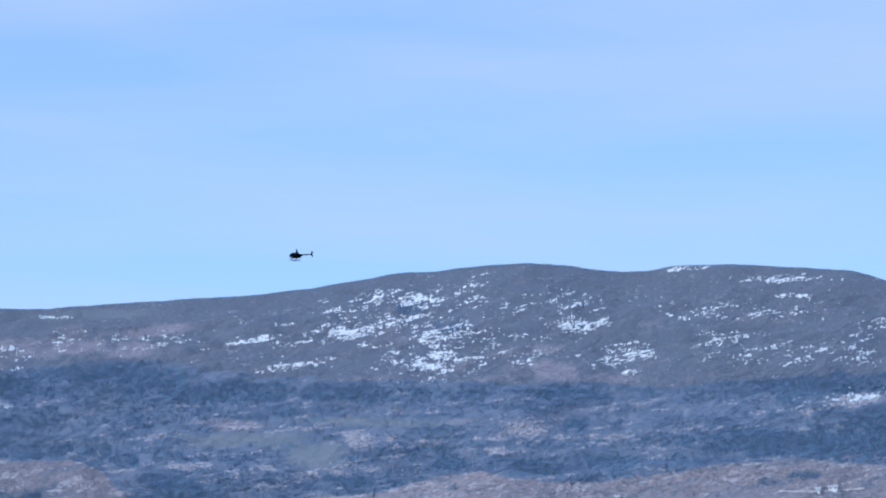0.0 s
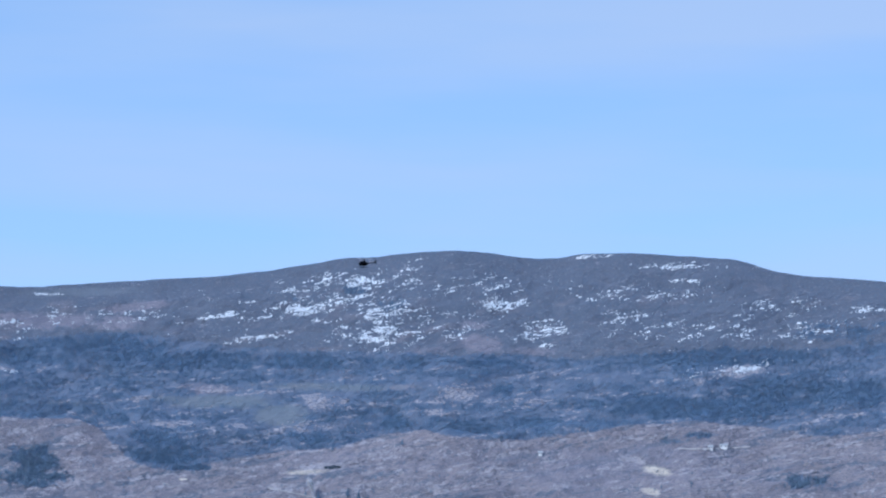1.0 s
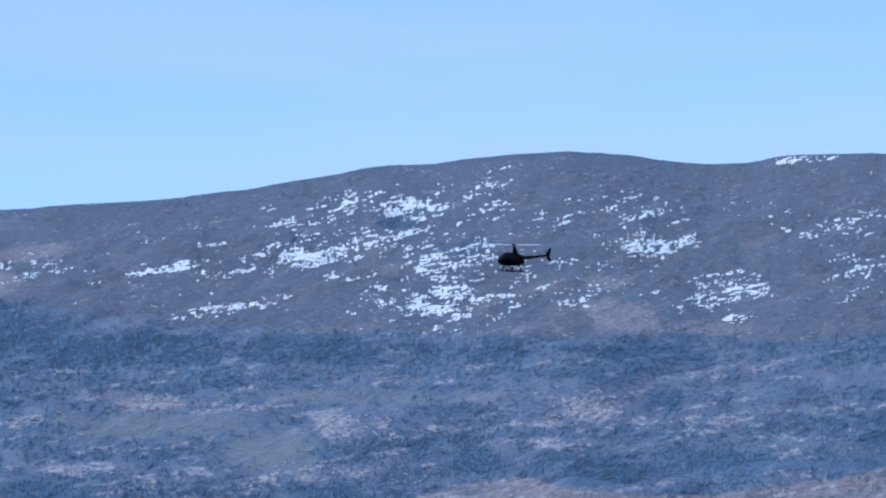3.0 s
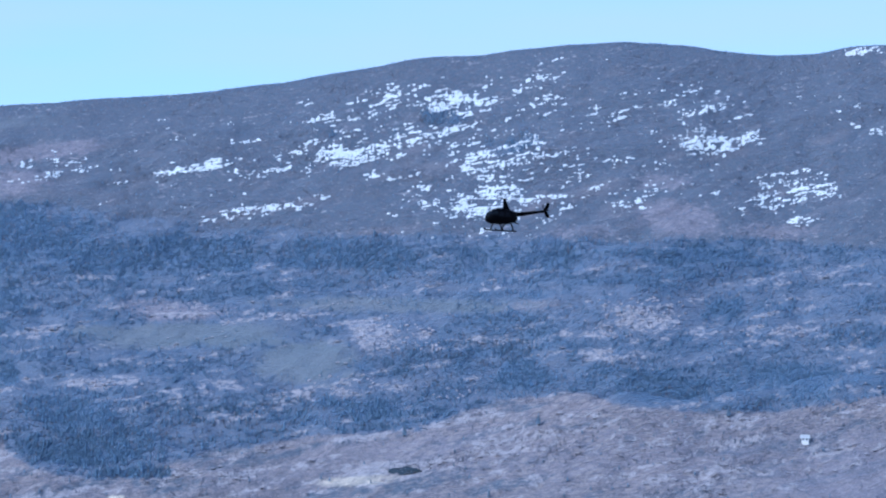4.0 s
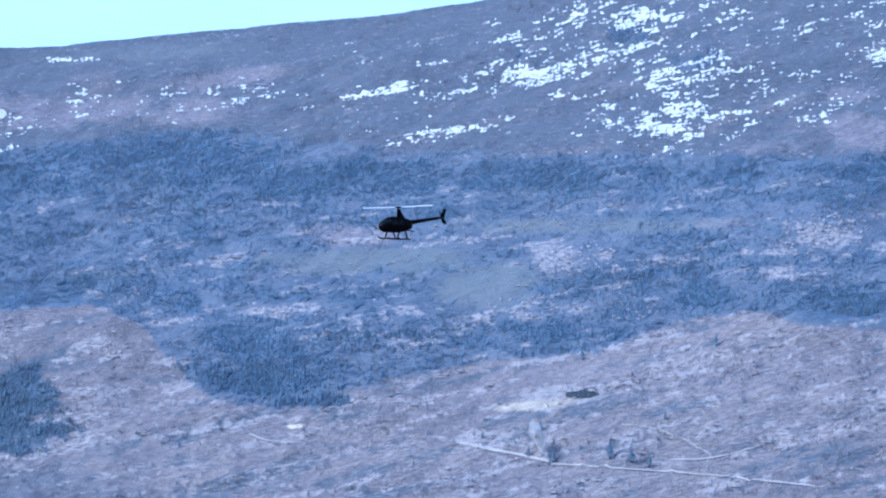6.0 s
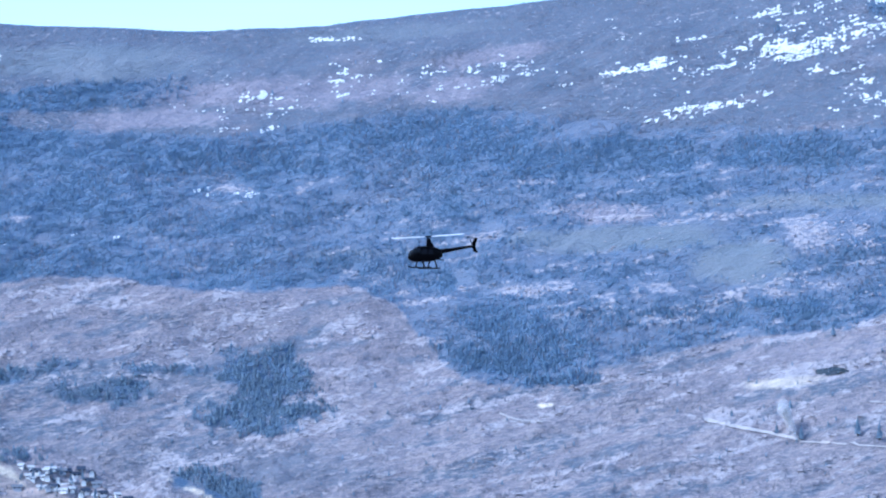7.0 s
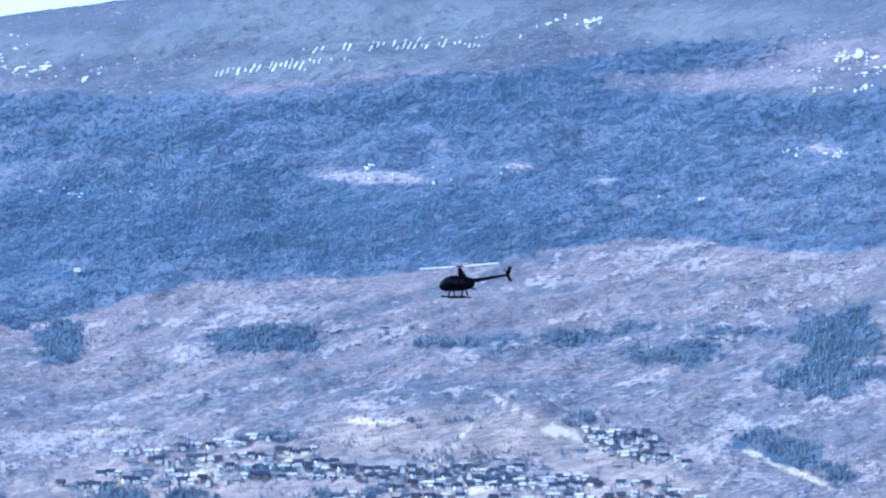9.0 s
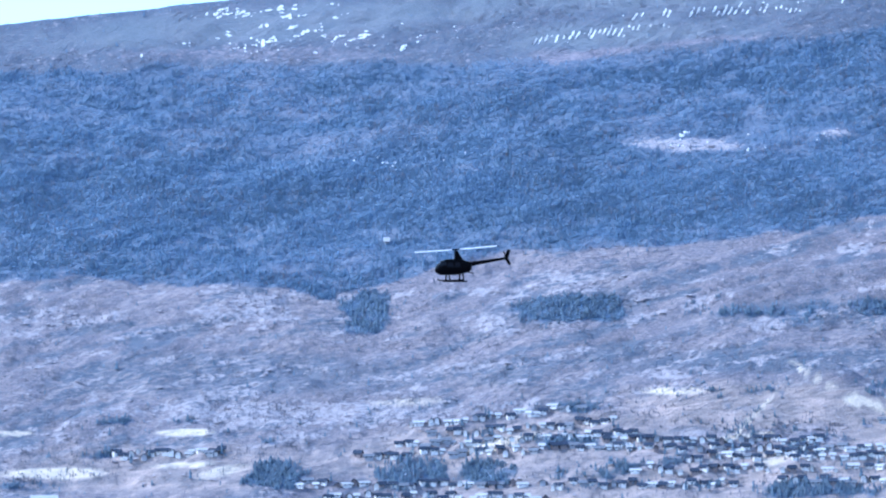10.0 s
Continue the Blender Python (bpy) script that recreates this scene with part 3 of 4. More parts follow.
# ---- the ground: one sheet from the valley over the mountain to the horizon ----
def build_ground():
    bear = np.concatenate([np.arange(-3800, 2600, 5.0) / ARC, np.linspace(2600 / ARC, 2 * math.pi - 3800 / ARC, 70)[:-1]])
    inner = np.linspace(0.3, FOOT - ORBIT, 24)[:-1]
    slope = np.linspace(0, 1, 270)
    outer = np.concatenate([np.linspace(0.5, 26, 26), (80, 200, 500, 1000, 1800)])
    plan_x = np.where(bear < math.pi * 0.8, bear, bear - 2 * math.pi) * ARC
    fade = np.clip((plan_x + 6500) / 2600, 0, 1) * np.clip((5200 - plan_x) / 2600, 0, 1)
    fade = fade * fade * (3 - 2 * fade)
    top = crest(plan_x)
    rows, plan = [], []
    z_foot = EYE + (LEVEL - Y_FOOT) / F * FOOT
    for r in inner:
        t = np.clip((r - 6) / (FOOT - ORBIT - 6), 0, 1)
        rows.append(np.stack([np.sin(bear) * r, np.cos(bear) * r, fade * z_foot * t * t * (2 - t)], -1))
        plan.append(np.stack([plan_x, np.full_like(plan_x, 900.0)], -1))
    for v in slope:
        y = Y_FOOT + (top - Y_FOOT) * v
        p = slope_point(plan_x, y)
        p[:, 0], p[:, 1] = np.sin(bear) * np.hypot(p[:, 0], p[:, 1]), np.cos(bear) * np.hypot(p[:, 0], p[:, 1])
        p[:, 2] *= fade
        rows.append(p)
        h, r = swell(plan_x, y)
        plan.append(np.stack([plan_x, y - h * F / r], -1))
    z_top = rows[-1][:, 2]
    for d in outer:
        r = RIDGE - ORBIT + d
        z = np.maximum(z_top - 0.10 * d - 0.004 * d * d, 0.0) if d < 100 else z_top * 0
        rows.append(np.stack([np.sin(bear) * r, np.cos(bear) * r, z], -1))
        plan.append(np.stack([plan_x, top], -1))
    verts, plan = np.concatenate(rows), np.concatenate(plan)
    n, k = len(bear), len(rows)
    i = np.arange((k - 1) * n)
    right = i // n * n + (i % n + 1) % n
    ob = mesh_object("ground", verts, np.stack([i, i + n, right + n, right], -1), M_GROUND, smooth=True)
    seen = (np.abs(plan[:, 0]) < 4200) * 1.0

    def layer(name, patches):
        extra = {"wood": density, "forest": forest, "thicket": gullies, "rock": ledges, "bare": open_land}.get(name)
        value = most(plan[:, 0], plan[:, 1], patches, {"stubble": 0.15, "town": 0.5}[name] if name in ("stubble", "town") else 1.0)
        return seen * (np.maximum(value, extra(plan[:, 0], plan[:, 1])) if extra else value)

    for name, patches in (("wood", ()), ("forest", ()), ("thicket", THICKETS), ("pasture", PASTURES), ("tan", TANS), ("rock", ROCKS), ("town", TOWNS), ("stubble", STUBBLES), ("bare", ())):
        ob.data.attributes.new(name, "FLOAT", "POINT").data.foreach_set("value", layer(name, patches).astype(np.float32))
    tagged(ob, "mountain slope with dry grass, brush and rock", "ground", kind="structure")


build_ground()
rng = np.random.default_rng(7)


# ---- woods ----
def stand_of_trees(name, x, y, tall, wide, material, tiers, sides, label, category):
    """Many small trees in one mesh: stacked ragged cones on the ground."""
    base = spot(x, y)
    n = len(x)
    lift, turn = rng.uniform(-0.1, 0.1, n), rng.uniform(0, 6.28, n)
    verts, faces, at = [], [], 0
    for k in range(tiers):
        lo, hi = 0.12 + 0.75 * k / tiers, min(1.0, 0.12 + 0.75 * k / tiers + 1.15 / tiers)
        hi = 1.0 if k == tiers - 1 else hi
        ring = []
        for s in range(sides):
            a = turn + 6.2832 * s / sides + 0.5 * k
            r = wide * (1 - 0.72 * k / tiers) * rng.uniform(0.7, 1.25, n)
            ring.append(base + np.stack([np.cos(a) * r, np.sin(a) * r, tall * (lo + lift * 0.3)], -1))
        tip = base + np.stack([lift * wide, lift * wide, tall * hi], -1)
        block = np.stack(ring + [tip], 1).reshape(-1, 3)
        verts.append(block)
        first = at + np.arange(n) * (sides + 1)
        for s in range(sides):
            faces.append(np.stack([first + s, first + (s + 1) % sides, first + sides], -1))
        at += len(block)
    ob = mesh_object(name, np.concatenate(verts), np.concatenate(faces), material, smooth=True)
    return tagged(ob, label, category, kind="stuff")


PX = 41.0 / F                                     # metres of one plan unit on the mid slope
for west in range(-3400, 2100, 500):              # the woods, stretch by stretch
    n = 62000
    x, y = rng.uniform(west, west + 500, n), rng.uniform(-330, 690, n)
    thick = density(x, y)
    ok = (rng.random(n) < np.clip(thick * 1.2 - 0.12, 0.006, 1)) & (y > crest(x) + 6)
    dark = ok & (rng.random(n) < np.clip(thick * 3 - 1.35, 0.08, 1))
    near = ok & (y > np.interp(x, LOW_X, LOW_Y) + 12)
    dark &= ~near
    # needle tint turns from haze blue to grey on the nearer lower slope
    for pick, material, label in ((near & (rng.random(n) < 0.8), M_GREY_HAZED, "loose conifer groves on the lower slope, faint haze in their grey-green"), (dark, M_DARK_HAZED, "dense dark conifer wood on the mountain slope, distance haze in its blue-green"), (ok & ~dark & ~near, M_PALE_HAZED, "thin conifer wood on the mountain slope, distance haze in its pale blue")):
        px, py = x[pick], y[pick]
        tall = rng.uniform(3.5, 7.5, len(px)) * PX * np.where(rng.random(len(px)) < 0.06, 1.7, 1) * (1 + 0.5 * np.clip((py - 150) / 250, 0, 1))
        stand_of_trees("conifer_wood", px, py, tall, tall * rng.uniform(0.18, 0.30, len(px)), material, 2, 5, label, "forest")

n = 5000                                          # the crest's own fringe of trees
x = rng.uniform(-3400, 2300, n)
y = crest(x) + rng.uniform(-1, 9, n)
tall = rng.uniform(1.0, 3.0, n) * PX
stand_of_trees("crest_trees", x, y, tall, tall * rng.uniform(0.3, 0.5, n), M_DARK_HAZED, 1, 5, "low dark trees along the mountain crest", "trees")

n = 110000
x = rng.uniform(-3400, 2100, n)
top = crest(x)
y = top + 10 + (690 - top) * rng.random(n)
ok = rng.random(n) < np.clip(fbm(x / 120, (y + 0.12 * x) / 36, 61) * 4.2 - 1.7, 0.03, 1) * (1 - most(x, y, PASTURES[:4])) ** 2
x, y = x[ok], y[ok]
tall = rng.uniform(4, 10, len(x)) * PX
stand_of_trees("leafless_trees", x, y, tall, tall * rng.uniform(0.08, 0.17, len(x)), M_HAZED_TWIGS, 1, 4, "thin leafless trees over the slopes, haze in their mauve-grey", "trees")


# ---- bare rock ----
n = 150000
x = rng.uniform(-3400, 2100, n)
top = crest(x)
y = top + 60 + (640 - top) * rng.random(n)
ok = rng.random(n) < np.clip(np.maximum(ledges(x, y), most(x, y, ROCKS) * 0.55) - 0.2, 0, 1) * (y < 690) * (1 - density(x, y)) ** 2
x, y = x[ok], y[ok]
tall = rng.uniform(1.2, 3.4, len(x)) * PX
stand_of_trees("ledge_rocks", x, y, tall, tall * rng.uniform(0.9, 2.2, len(x)), M_ROCK, 1, 5, "low broken ledges of pale rock across the slope", "rocks")


def boulder_mesh(seed):
    rnd = random.Random(seed)
    bm = bmesh.new()
    bmesh.ops.create_icosphere(bm, subdivisions=1, radius=1)
    for v in bm.verts:
        v.co = Vector((v.co.x * 1.3, v.co.y, v.co.z * 0.8)) * rnd.uniform(0.7, 1.25)
    me = bpy.data.meshes.new("boulder")
    bm.to_mesh(me)
    bm.free()
    me.materials.append(M_ROCK)
    return me


BOULDERS = [boulder_mesh(k) for k in range(5)]


def outcrop(cx, cy, rx, ry, count):
    """A crag of boulders on the slope."""
    foot = spot(cx, cy)
    top = tagged(new("rock_outcrop"), "pale craggy rock outcrop among trees on the slope", "rock", "rock outcrops")
    top.location = foot
    for k in range(count):
        a, d = random.uniform(0, 6.28), math.sqrt(random.random())
        p = spot(cx + rx * d * math.cos(a), cy + ry * d * math.sin(a)) - foot
        ob = new("boulder", BOULDERS[k % 5])
        ob.parent = top
        s = random.uniform(1.5, 4.5) * PX
        ob.matrix_basis = pose(p[0], p[1], p[2], random.uniform(-20, 20), random.uniform(-20, 20), random.uniform(0, 360)) @ Matrix.Diagonal((s, s, s, 1))


for crag in ((-44, 86, 75, 26, 46), (10, 104, 50, 12, 20), (406, 48, 75, 34, 56), (340, 82, 50, 10, 18), (-900, 238, 48, 11, 34), (-140, 170, 60, 14, 26),
             (-560, 178, 80, 10, 26), (-1240, 268, 14, 14, 12), (640, 82, 70, 12, 24), (-1050, 190, 60, 9, 20), (-1920, 444, 65, 8, 40), (-1700, 440, 60, 6, 14), (-1560, 500, 30, 5, 8), (60, 190, 50, 12, 18)):
    outcrop(*crag)


# ---- snow ----
def snow_patch(cx, cy, rx, ry, slope, amount, upright=False):
    """A broken patch of snow lying on the slope, thin at its edges."""
    sx, sy = 1.4, 0.75
    gx, gy = np.meshgrid(np.arange(cx - 1.3 * rx, cx + 1.3 * rx, sx), np.arange(-1.3 * ry, 1.3 * ry, sy))
    gy = gy + cy + slope * (gx - cx)
    d = np.sqrt(((gx - cx) / rx) ** 2 + ((gy - cy - slope * (gx - cx)) / ry) ** 2)
    tilt = gy + 0.2 * gx
    streak = 0.30 * fbm(gx / 40, tilt / 13, 73, 2) + 0.36 * fbm(gx / 15, tilt / 3.0, 71, 3) + 0.34 * fbm(gx / 5, tilt / 2.0, 72, 2)
    streak = streak + 0.22 * (fbm(gx / 3.0, gy / 11, 76, 2) - 0.5)
    if upright:
        wave = (gx + 0.55 * gy) / 9.5 + 1.5 * fbm(gx / 60, gy / 30, 74, 2)
        streak = 0.28 + 0.52 * np.abs(wave - np.floor(wave) - 0.5) + 0.26 * fbm(gx / 9, gy / 9, 75, 2)
    depth = streak - (0.678 - 0.20 * amount) - 0.16 * np.clip(d - 0.3, 0, None)
    top = crest(gx)
    keep = (depth[:-1, :-1] > 0) & (gy[:-1, :-1] > top[:-1, :-1] + 3)
    for k in range(1):
        pad = np.pad(keep, 1).astype(int)
        near = sum(pad[1 + a:pad.shape[0] - 1 + a, 1 + b:pad.shape[1] - 1 + b] for a in (-1, 0, 1) for b in (-1, 0, 1))
        keep &= near >= 4
    p = spot(gx, gy)
    p[..., 2] += 0.006 + np.clip(depth, -0.05, 0.25) * 0.03
    used = np.zeros(gx.shape, bool)
    for a in (0, 1):
        for b in (0, 1):
            used[a:keep.shape[0] + a, b:keep.shape[1] + b] |= keep
    index = np.cumsum(used.ravel()).reshape(used.shape) - 1
    r, c = np.nonzero(keep)
    if not len(r):
        return
    faces = np.stack([index[r + 1, c], index[r + 1, c + 1], index[r, c + 1], index[r, c]], -1)
    ob = mesh_object("snow_patch", p[used], faces, M_SNOW, smooth=True)
    tagged(ob, "broken patch of bright old snow among trees", "snow", kind="stuff")


SNOW_EAST = (
    (66, -340, 150, 34, -0.08, 0.85), (-134, -240, 58, 17, 0, 1.3), (-399, -211, 60, 6, -0.14, 1.15), (-264, -141, 120, 12, -0.17, 0.85),
    (-164, -306, 50, 10, -0.2, 0.9), (146, -230, 120, 40, -0.1, 0.75), (126, -148, 140, 46, -0.02, 0.78), (205, -368, 60, 40, -0.2, 0.55),
    (506, -268, 95, 34, 0.1, 0.7), (646, -170, 76, 32, -0.1, 0.9), (672, -118, 36, 9, 0, 0.9), (-60, -262, 520, 90, -0.12, 0.34), (420, -330, 420, 60, 0, 0.24), (300, -190, 300, 70, 0, 0.3),
    (-60, -200, 40, 7, 0, 0.9), (420, -228, 60, 10, 0.1, 0.5),
)
SNOW_FAR_EAST = (
    (775, -424, 62, 7, 0, 1.2), (1090, -388, 140, 13, 0, 0.8), (1095, -338, 60, 8, 0, 0.9), (1300, -385, 40, 8, 0, 0.5), (1404, -250, 140, 30, 0, 0.5),
    (908, -212, 75, 24, -0.1, 0.75), (1312, -32, 140, 26, -0.08, 0.75), (1690, -232, 60, 14, 0, 0.7), (1514, -166, 130, 16, 0.1, 0.6), (1000, -300, 300, 50, 0, 0.38), (1300, -170, 500, 60, 0, 0.38),
)
SNOW_WEST = (
    (-644, -205, 150, 40, -0.15, 0.38), (-950, -190, 260, 50, -0.12, 0.27), (-1082, -118, 70, 8, 0, 0.6), (-1820, -213, 240, 15, -0.03, 0.33, True), (-1885, 18, 190, 22, 0, 0.27), (-1660, 10, 60, 9, 0, 0.4),
    (-2660, -222, 130, 13, 0, 0.68), (-2600, -195, 60, 8, 0, 0.6), (-2560, -170, 320, 26, -0.06, 0.33), (-930, -275, 60, 6, 0, 0.7), (-1560, -245, 120, 12, 0, 0.4),
    (-2090, -175, 160, 14, -0.1, 0.38, True), (-1400, 70, 110, 10, -0.1, 0.36), (-1120, -5, 60, 10, 0, 0.5), (-2400, 40, 200, 20, 0, 0.2),
)
for patch in SNOW_EAST + SNOW_FAR_EAST + SNOW_WEST:
    snow_patch(*patch)


# ---- roads, fields, pond ----
def strip(name, x0, y0, x1, y1, wide, bend, material, label, category):
    """A band of ground cover that follows the slope."""
    t = np.linspace(0, 1, 60)
    x = x0 + (x1 - x0) * t
    y = y0 + (y1 - y0) * t + bend * np.sin(math.pi * t) + 3 * (fbm(t * 9, t * 0, 81) - 0.5)
    w = wide * (0.7 + 0.6 * fbm(t * 14, t * 0 + 3, 82))
    a, b = spot(x, y - w), spot(x, y + w)
    mid = spot(x, y)
    for p in (a, b, mid):
        p[:, 2] += 0.012
    verts = np.concatenate([a, mid, b])
    i = np.arange(59)
    faces = np.concatenate([np.stack([i + k * 60, i + 60 + k * 60, i + 61 + k * 60, i + 1 + k * 60], -1) for k in (0, 1)])
    tagged(mesh_object(name, verts, faces, material, smooth=True), label, category, kind="structure")


strip("road", -262, 414, -85, 452, 2.6, 0, M_ROAD, "pale gravel road across the dry slope", "road")
strip("road", -85, 456, 420, 505, 1.1, -4, M_ROAD, "pale gravel road across the dry slope", "road")
strip("track", 40, 388, 210, 446, 0.8, -14, M_ROAD, "thin winding track over the dry slope", "track")
strip("track", 130, 452, 330, 418, 0.8, 12, M_ROAD, "thin winding track over the dry slope", "track")
strip("track", -640, 395, -560, 412, 1.2, 5, M_ROAD, "thin winding track over the dry slope", "track")
strip("road", 1180, 262, 1420, 254, 2.6, 4, M_ROAD, "pale gravel road across the dry slope", "road")
a = np.linspace(0, 2 * math.pi, 40, endpoint=False)
wave = 0.8 + 0.4 * fbm(np.cos(a) * 2 + 5, np.sin(a) * 2 + 5, 91)
rim = spot(-29 + 30 * wave * np.cos(a), 334 + 7.5 * wave * np.sin(a))
rim[:, 2] += 0.012
i = np.arange(40)
tagged(mesh_object("pond", np.concatenate([rim, rim.mean(0)[None]]), np.stack([i, (i + 1) % 40, i * 0 + 40], -1), M_POND), "small dark pond in a pale hollow", "pond", kind="structure")


# ---- smoke from a brush fire beside the road ----
def smoke():
    m = bpy.data.materials.new("thin_smoke")
    m.use_nodes = True
    n, l = m.node_tree.nodes, m.node_tree.links
    b = n["Principled BSDF"]
    b.inputs["Base Color"].default_value, b.inputs["Roughness"].default_value, b.inputs["Specular IOR Level"].default_value = (0.82, 0.82, 0.84, 1), 1.0, 0.0
    t, r = n.new("ShaderNodeTexNoise"), n.new("ShaderNodeMapRange")
    t.inputs["Scale"].default_value, t.inputs["Detail"].default_value = 16.0, 4.0
    r.inputs["From Min"].default_value, r.inputs["From Max"].default_value = 0.35, 0.75
    r.inputs["To Min"].default_value, r.inputs["To Max"].default_value = 0.0, 0.34
    l.new(t.outputs["Fac"], r.inputs["Value"])
    l.new(r.outputs["Result"], b.inputs["Alpha"])
    bm = bmesh.new()
    for k in range(16):
        u = k / 15
        w = (3 + 9 * u) * PX
        at = Matrix.Translation(((-26 * u + random.uniform(-4, 4)) * PX, random.uniform(-3, 3) * PX, (2 + 58 * u) * PX))
        bmesh.ops.create_icosphere(bm, subdivisions=2, radius=1, matrix=at @ Matrix.Diagonal((w, w, w * 1.35, 1)))
    ob = part("smoke_plume", bm, m)
    for f in ob.data.polygons:
        f.use_smooth = True
    ob.location = spot(-92, 448)
    tagged(ob, "thin white smoke rising beside the gravel road", "smoke", kind="stuff")


smoke()


# ---- houses ----
def box(bm, x0, x1, y0, y1, z0, z1):
    v = [bm.verts.new((x, y, z)) for z in (z0, z1) for x, y in ((x0, y0), (x1, y0), (x1, y1), (x0, y1))]
    for f in ((3, 2, 1, 0), (4, 5, 6, 7), (0, 1, 5, 4), (1, 2, 6, 5), (2, 3, 7, 6), (3, 0, 4, 7)):
        bm.faces.new([v[k] for k in f])


def house(long, deep, high, pitch, wall_m, roof_m, label, category="house", kind_name="house"):
    """A house with gabled walls, an overhanging roof and windows; sizes in metres of the reduced scale."""
    top = tagged(new(kind_name), label, category, "houses of the hillside town")
    bm = bmesh.new()
    prof = [(-deep / 2, -high), (deep / 2, -high), (deep / 2, high), (0, high + pitch), (-deep / 2, high)]
    ends = [[bm.verts.new((s * long / 2, y, z)) for y, z in prof] for s in (-1, 1)]
    bm.faces.new(ends[0]), bm.faces.new(ends[1][::-1])
    for k in range(5):
        bm.faces.new((ends[0][k], ends[0][(k + 1) % 5], ends[1][(k + 1) % 5], ends[1][k]))
    part("wall", bm, wall_m, top)
    bm = bmesh.new()
    th, over = 0.006, 0.012
    line = [(-deep / 2 - over, high - over * 2 * pitch / deep), (0, high + pitch), (deep / 2 + over, high - over * 2 * pitch / deep)]
    under = [[bm.verts.new((s * (long / 2 + over), y, z + 0.001)) for y, z in line] for s in (-1, 1)]
    over_v = [[bm.verts.new((s * (long / 2 + over), y, z + th)) for y, z in line] for s in (-1, 1)]
    for k in (0, 1):
        bm.faces.new((under[0][k], under[0][k + 1], under[1][k + 1], under[1][k]))
        bm.faces.new((over_v[0][k], over_v[1][k], over_v[1][k + 1], over_v[0][k + 1]))
        for s in (0, 1):
            bm.faces.new((under[s][k], over_v[s][k], over_v[s][k + 1], under[s][k + 1]))
    for k in (0, 2):
        bm.faces.new((under[0][k], under[1][k], over_v[1][k], over_v[0][k]))
    part("roof", bm, roof_m, top)
    for u in (-0.27, 0.27):
        bm = bmesh.new()
        box(bm, u * long - 0.007, u * long + 0.007, -deep / 2 - 0.002, -deep / 2 + 0.002, high * 0.35, high * 0.8)
        part("window", bm, M_PANE, top)
    return top


PROTOS = [
    house(0.061, 0.040, 0.024, 0.014, M_WALLS[0], M_ROOFS[0], "white plastered house with a dark pitched roof"),
    house(0.072, 0.043, 0.022, 0.013, M_WALLS[1], M_ROOFS[1], "grey sided house with a slate roof"),
    house(0.054, 0.036, 0.029, 0.016, M_WALLS[2], M_ROOFS[0], "brown sided house with a dark pitched roof"),
    house(0.079, 0.040, 0.017, 0.010, M_WALLS[0], M_ROOFS[2], "low white house with a pale roof"),
    house(0.036, 0.029, 0.022, 0.010, M_WALLS[0], M_ROOFS[2], "small white house with a pale roof"),
]
firsts = list(PROTOS)


def settle(x, y, turn, which):
    """Puts a house on the slope at plan (x, y), facing the valley."""
    p = spot(x, y)
    m = pose(*p, 0, 0, -math.degrees(x / ARC) + turn)
    if firsts[which] is not None:
        firsts[which].matrix_basis, firsts[which] = m, None
    else:
        copy_thing(PROTOS[which], m)


STREETS = (
    (-2420, 507, -2090, 477, 20), (-2380, 524, -2030, 502, 22), (-2440, 542, -1990, 524, 28), (-2520, 558, -2000, 547, 30),
    (-1530, 478, -1390, 490, 10), (-1540, 494, -1380, 506, 11), (-1500, 512, -1330, 535, 12), (-2076, 534, -1640, 547, 26),
    (-2050, 550, -1500, 562, 32), (-1900, 567, -1330, 577, 32), (-2000, 592, -1300, 594, 34), (-2640, 602, -2200, 614, 24),
    (-2580, 627, -2150, 634, 24), (-2180, 612, -1800, 617, 20), (-2970, 549, -2760, 547, 16), (-1720, 614, -1290, 617, 24),
)
for x0, y0, x1, y1, n in STREETS:
    for k in range(n):
        t = (k + 0.5) / n + random.uniform(-0.3, 0.3) / n
        settle(x0 + (x1 - x0) * t, y0 + (y1 - y0) * t + random.uniform(-5, 5), random.choice((0, 0, 90, 20, -25)), random.choice((0, 0, 0, 1, 2, 3, 4, 4)))


def barn(x, y, long, deep, high, wall_m, roof_m, label):
    b = house(long, deep, high, 0.02, wall_m, roof_m, label, "farm building", "farm_building")
    b["group"] = "farm buildings"
    b.matrix_basis = pose(*spot(x, y), 0, 0, -math.degrees(x / ARC))


barn(699, 278, 0.060, 0.042, 0.034, M_WALLS[0], M_ROOFS[2], "pale farm building on the open slope")
barn(1330, 258, 0.12, 0.06, 0.05, M_WALLS[0], M_ROOFS[2], "pale farm building beside the gravel road")
barn(1290, 262, 0.06, 0.05, 0.04, M_WALLS[0], M_ROOFS[2], "small pale shed beside the gravel road")
barn(-2447, 186, 0.035, 0.03, 0.03, M_WALLS[1], M_ROOFS[2], "lone grey hut at the edge of the wood")
barn(-3105, 630, 0.20, 0.08, 0.05, M_PINK, M_ROOFS[2], "long pink-red building beside the fields")


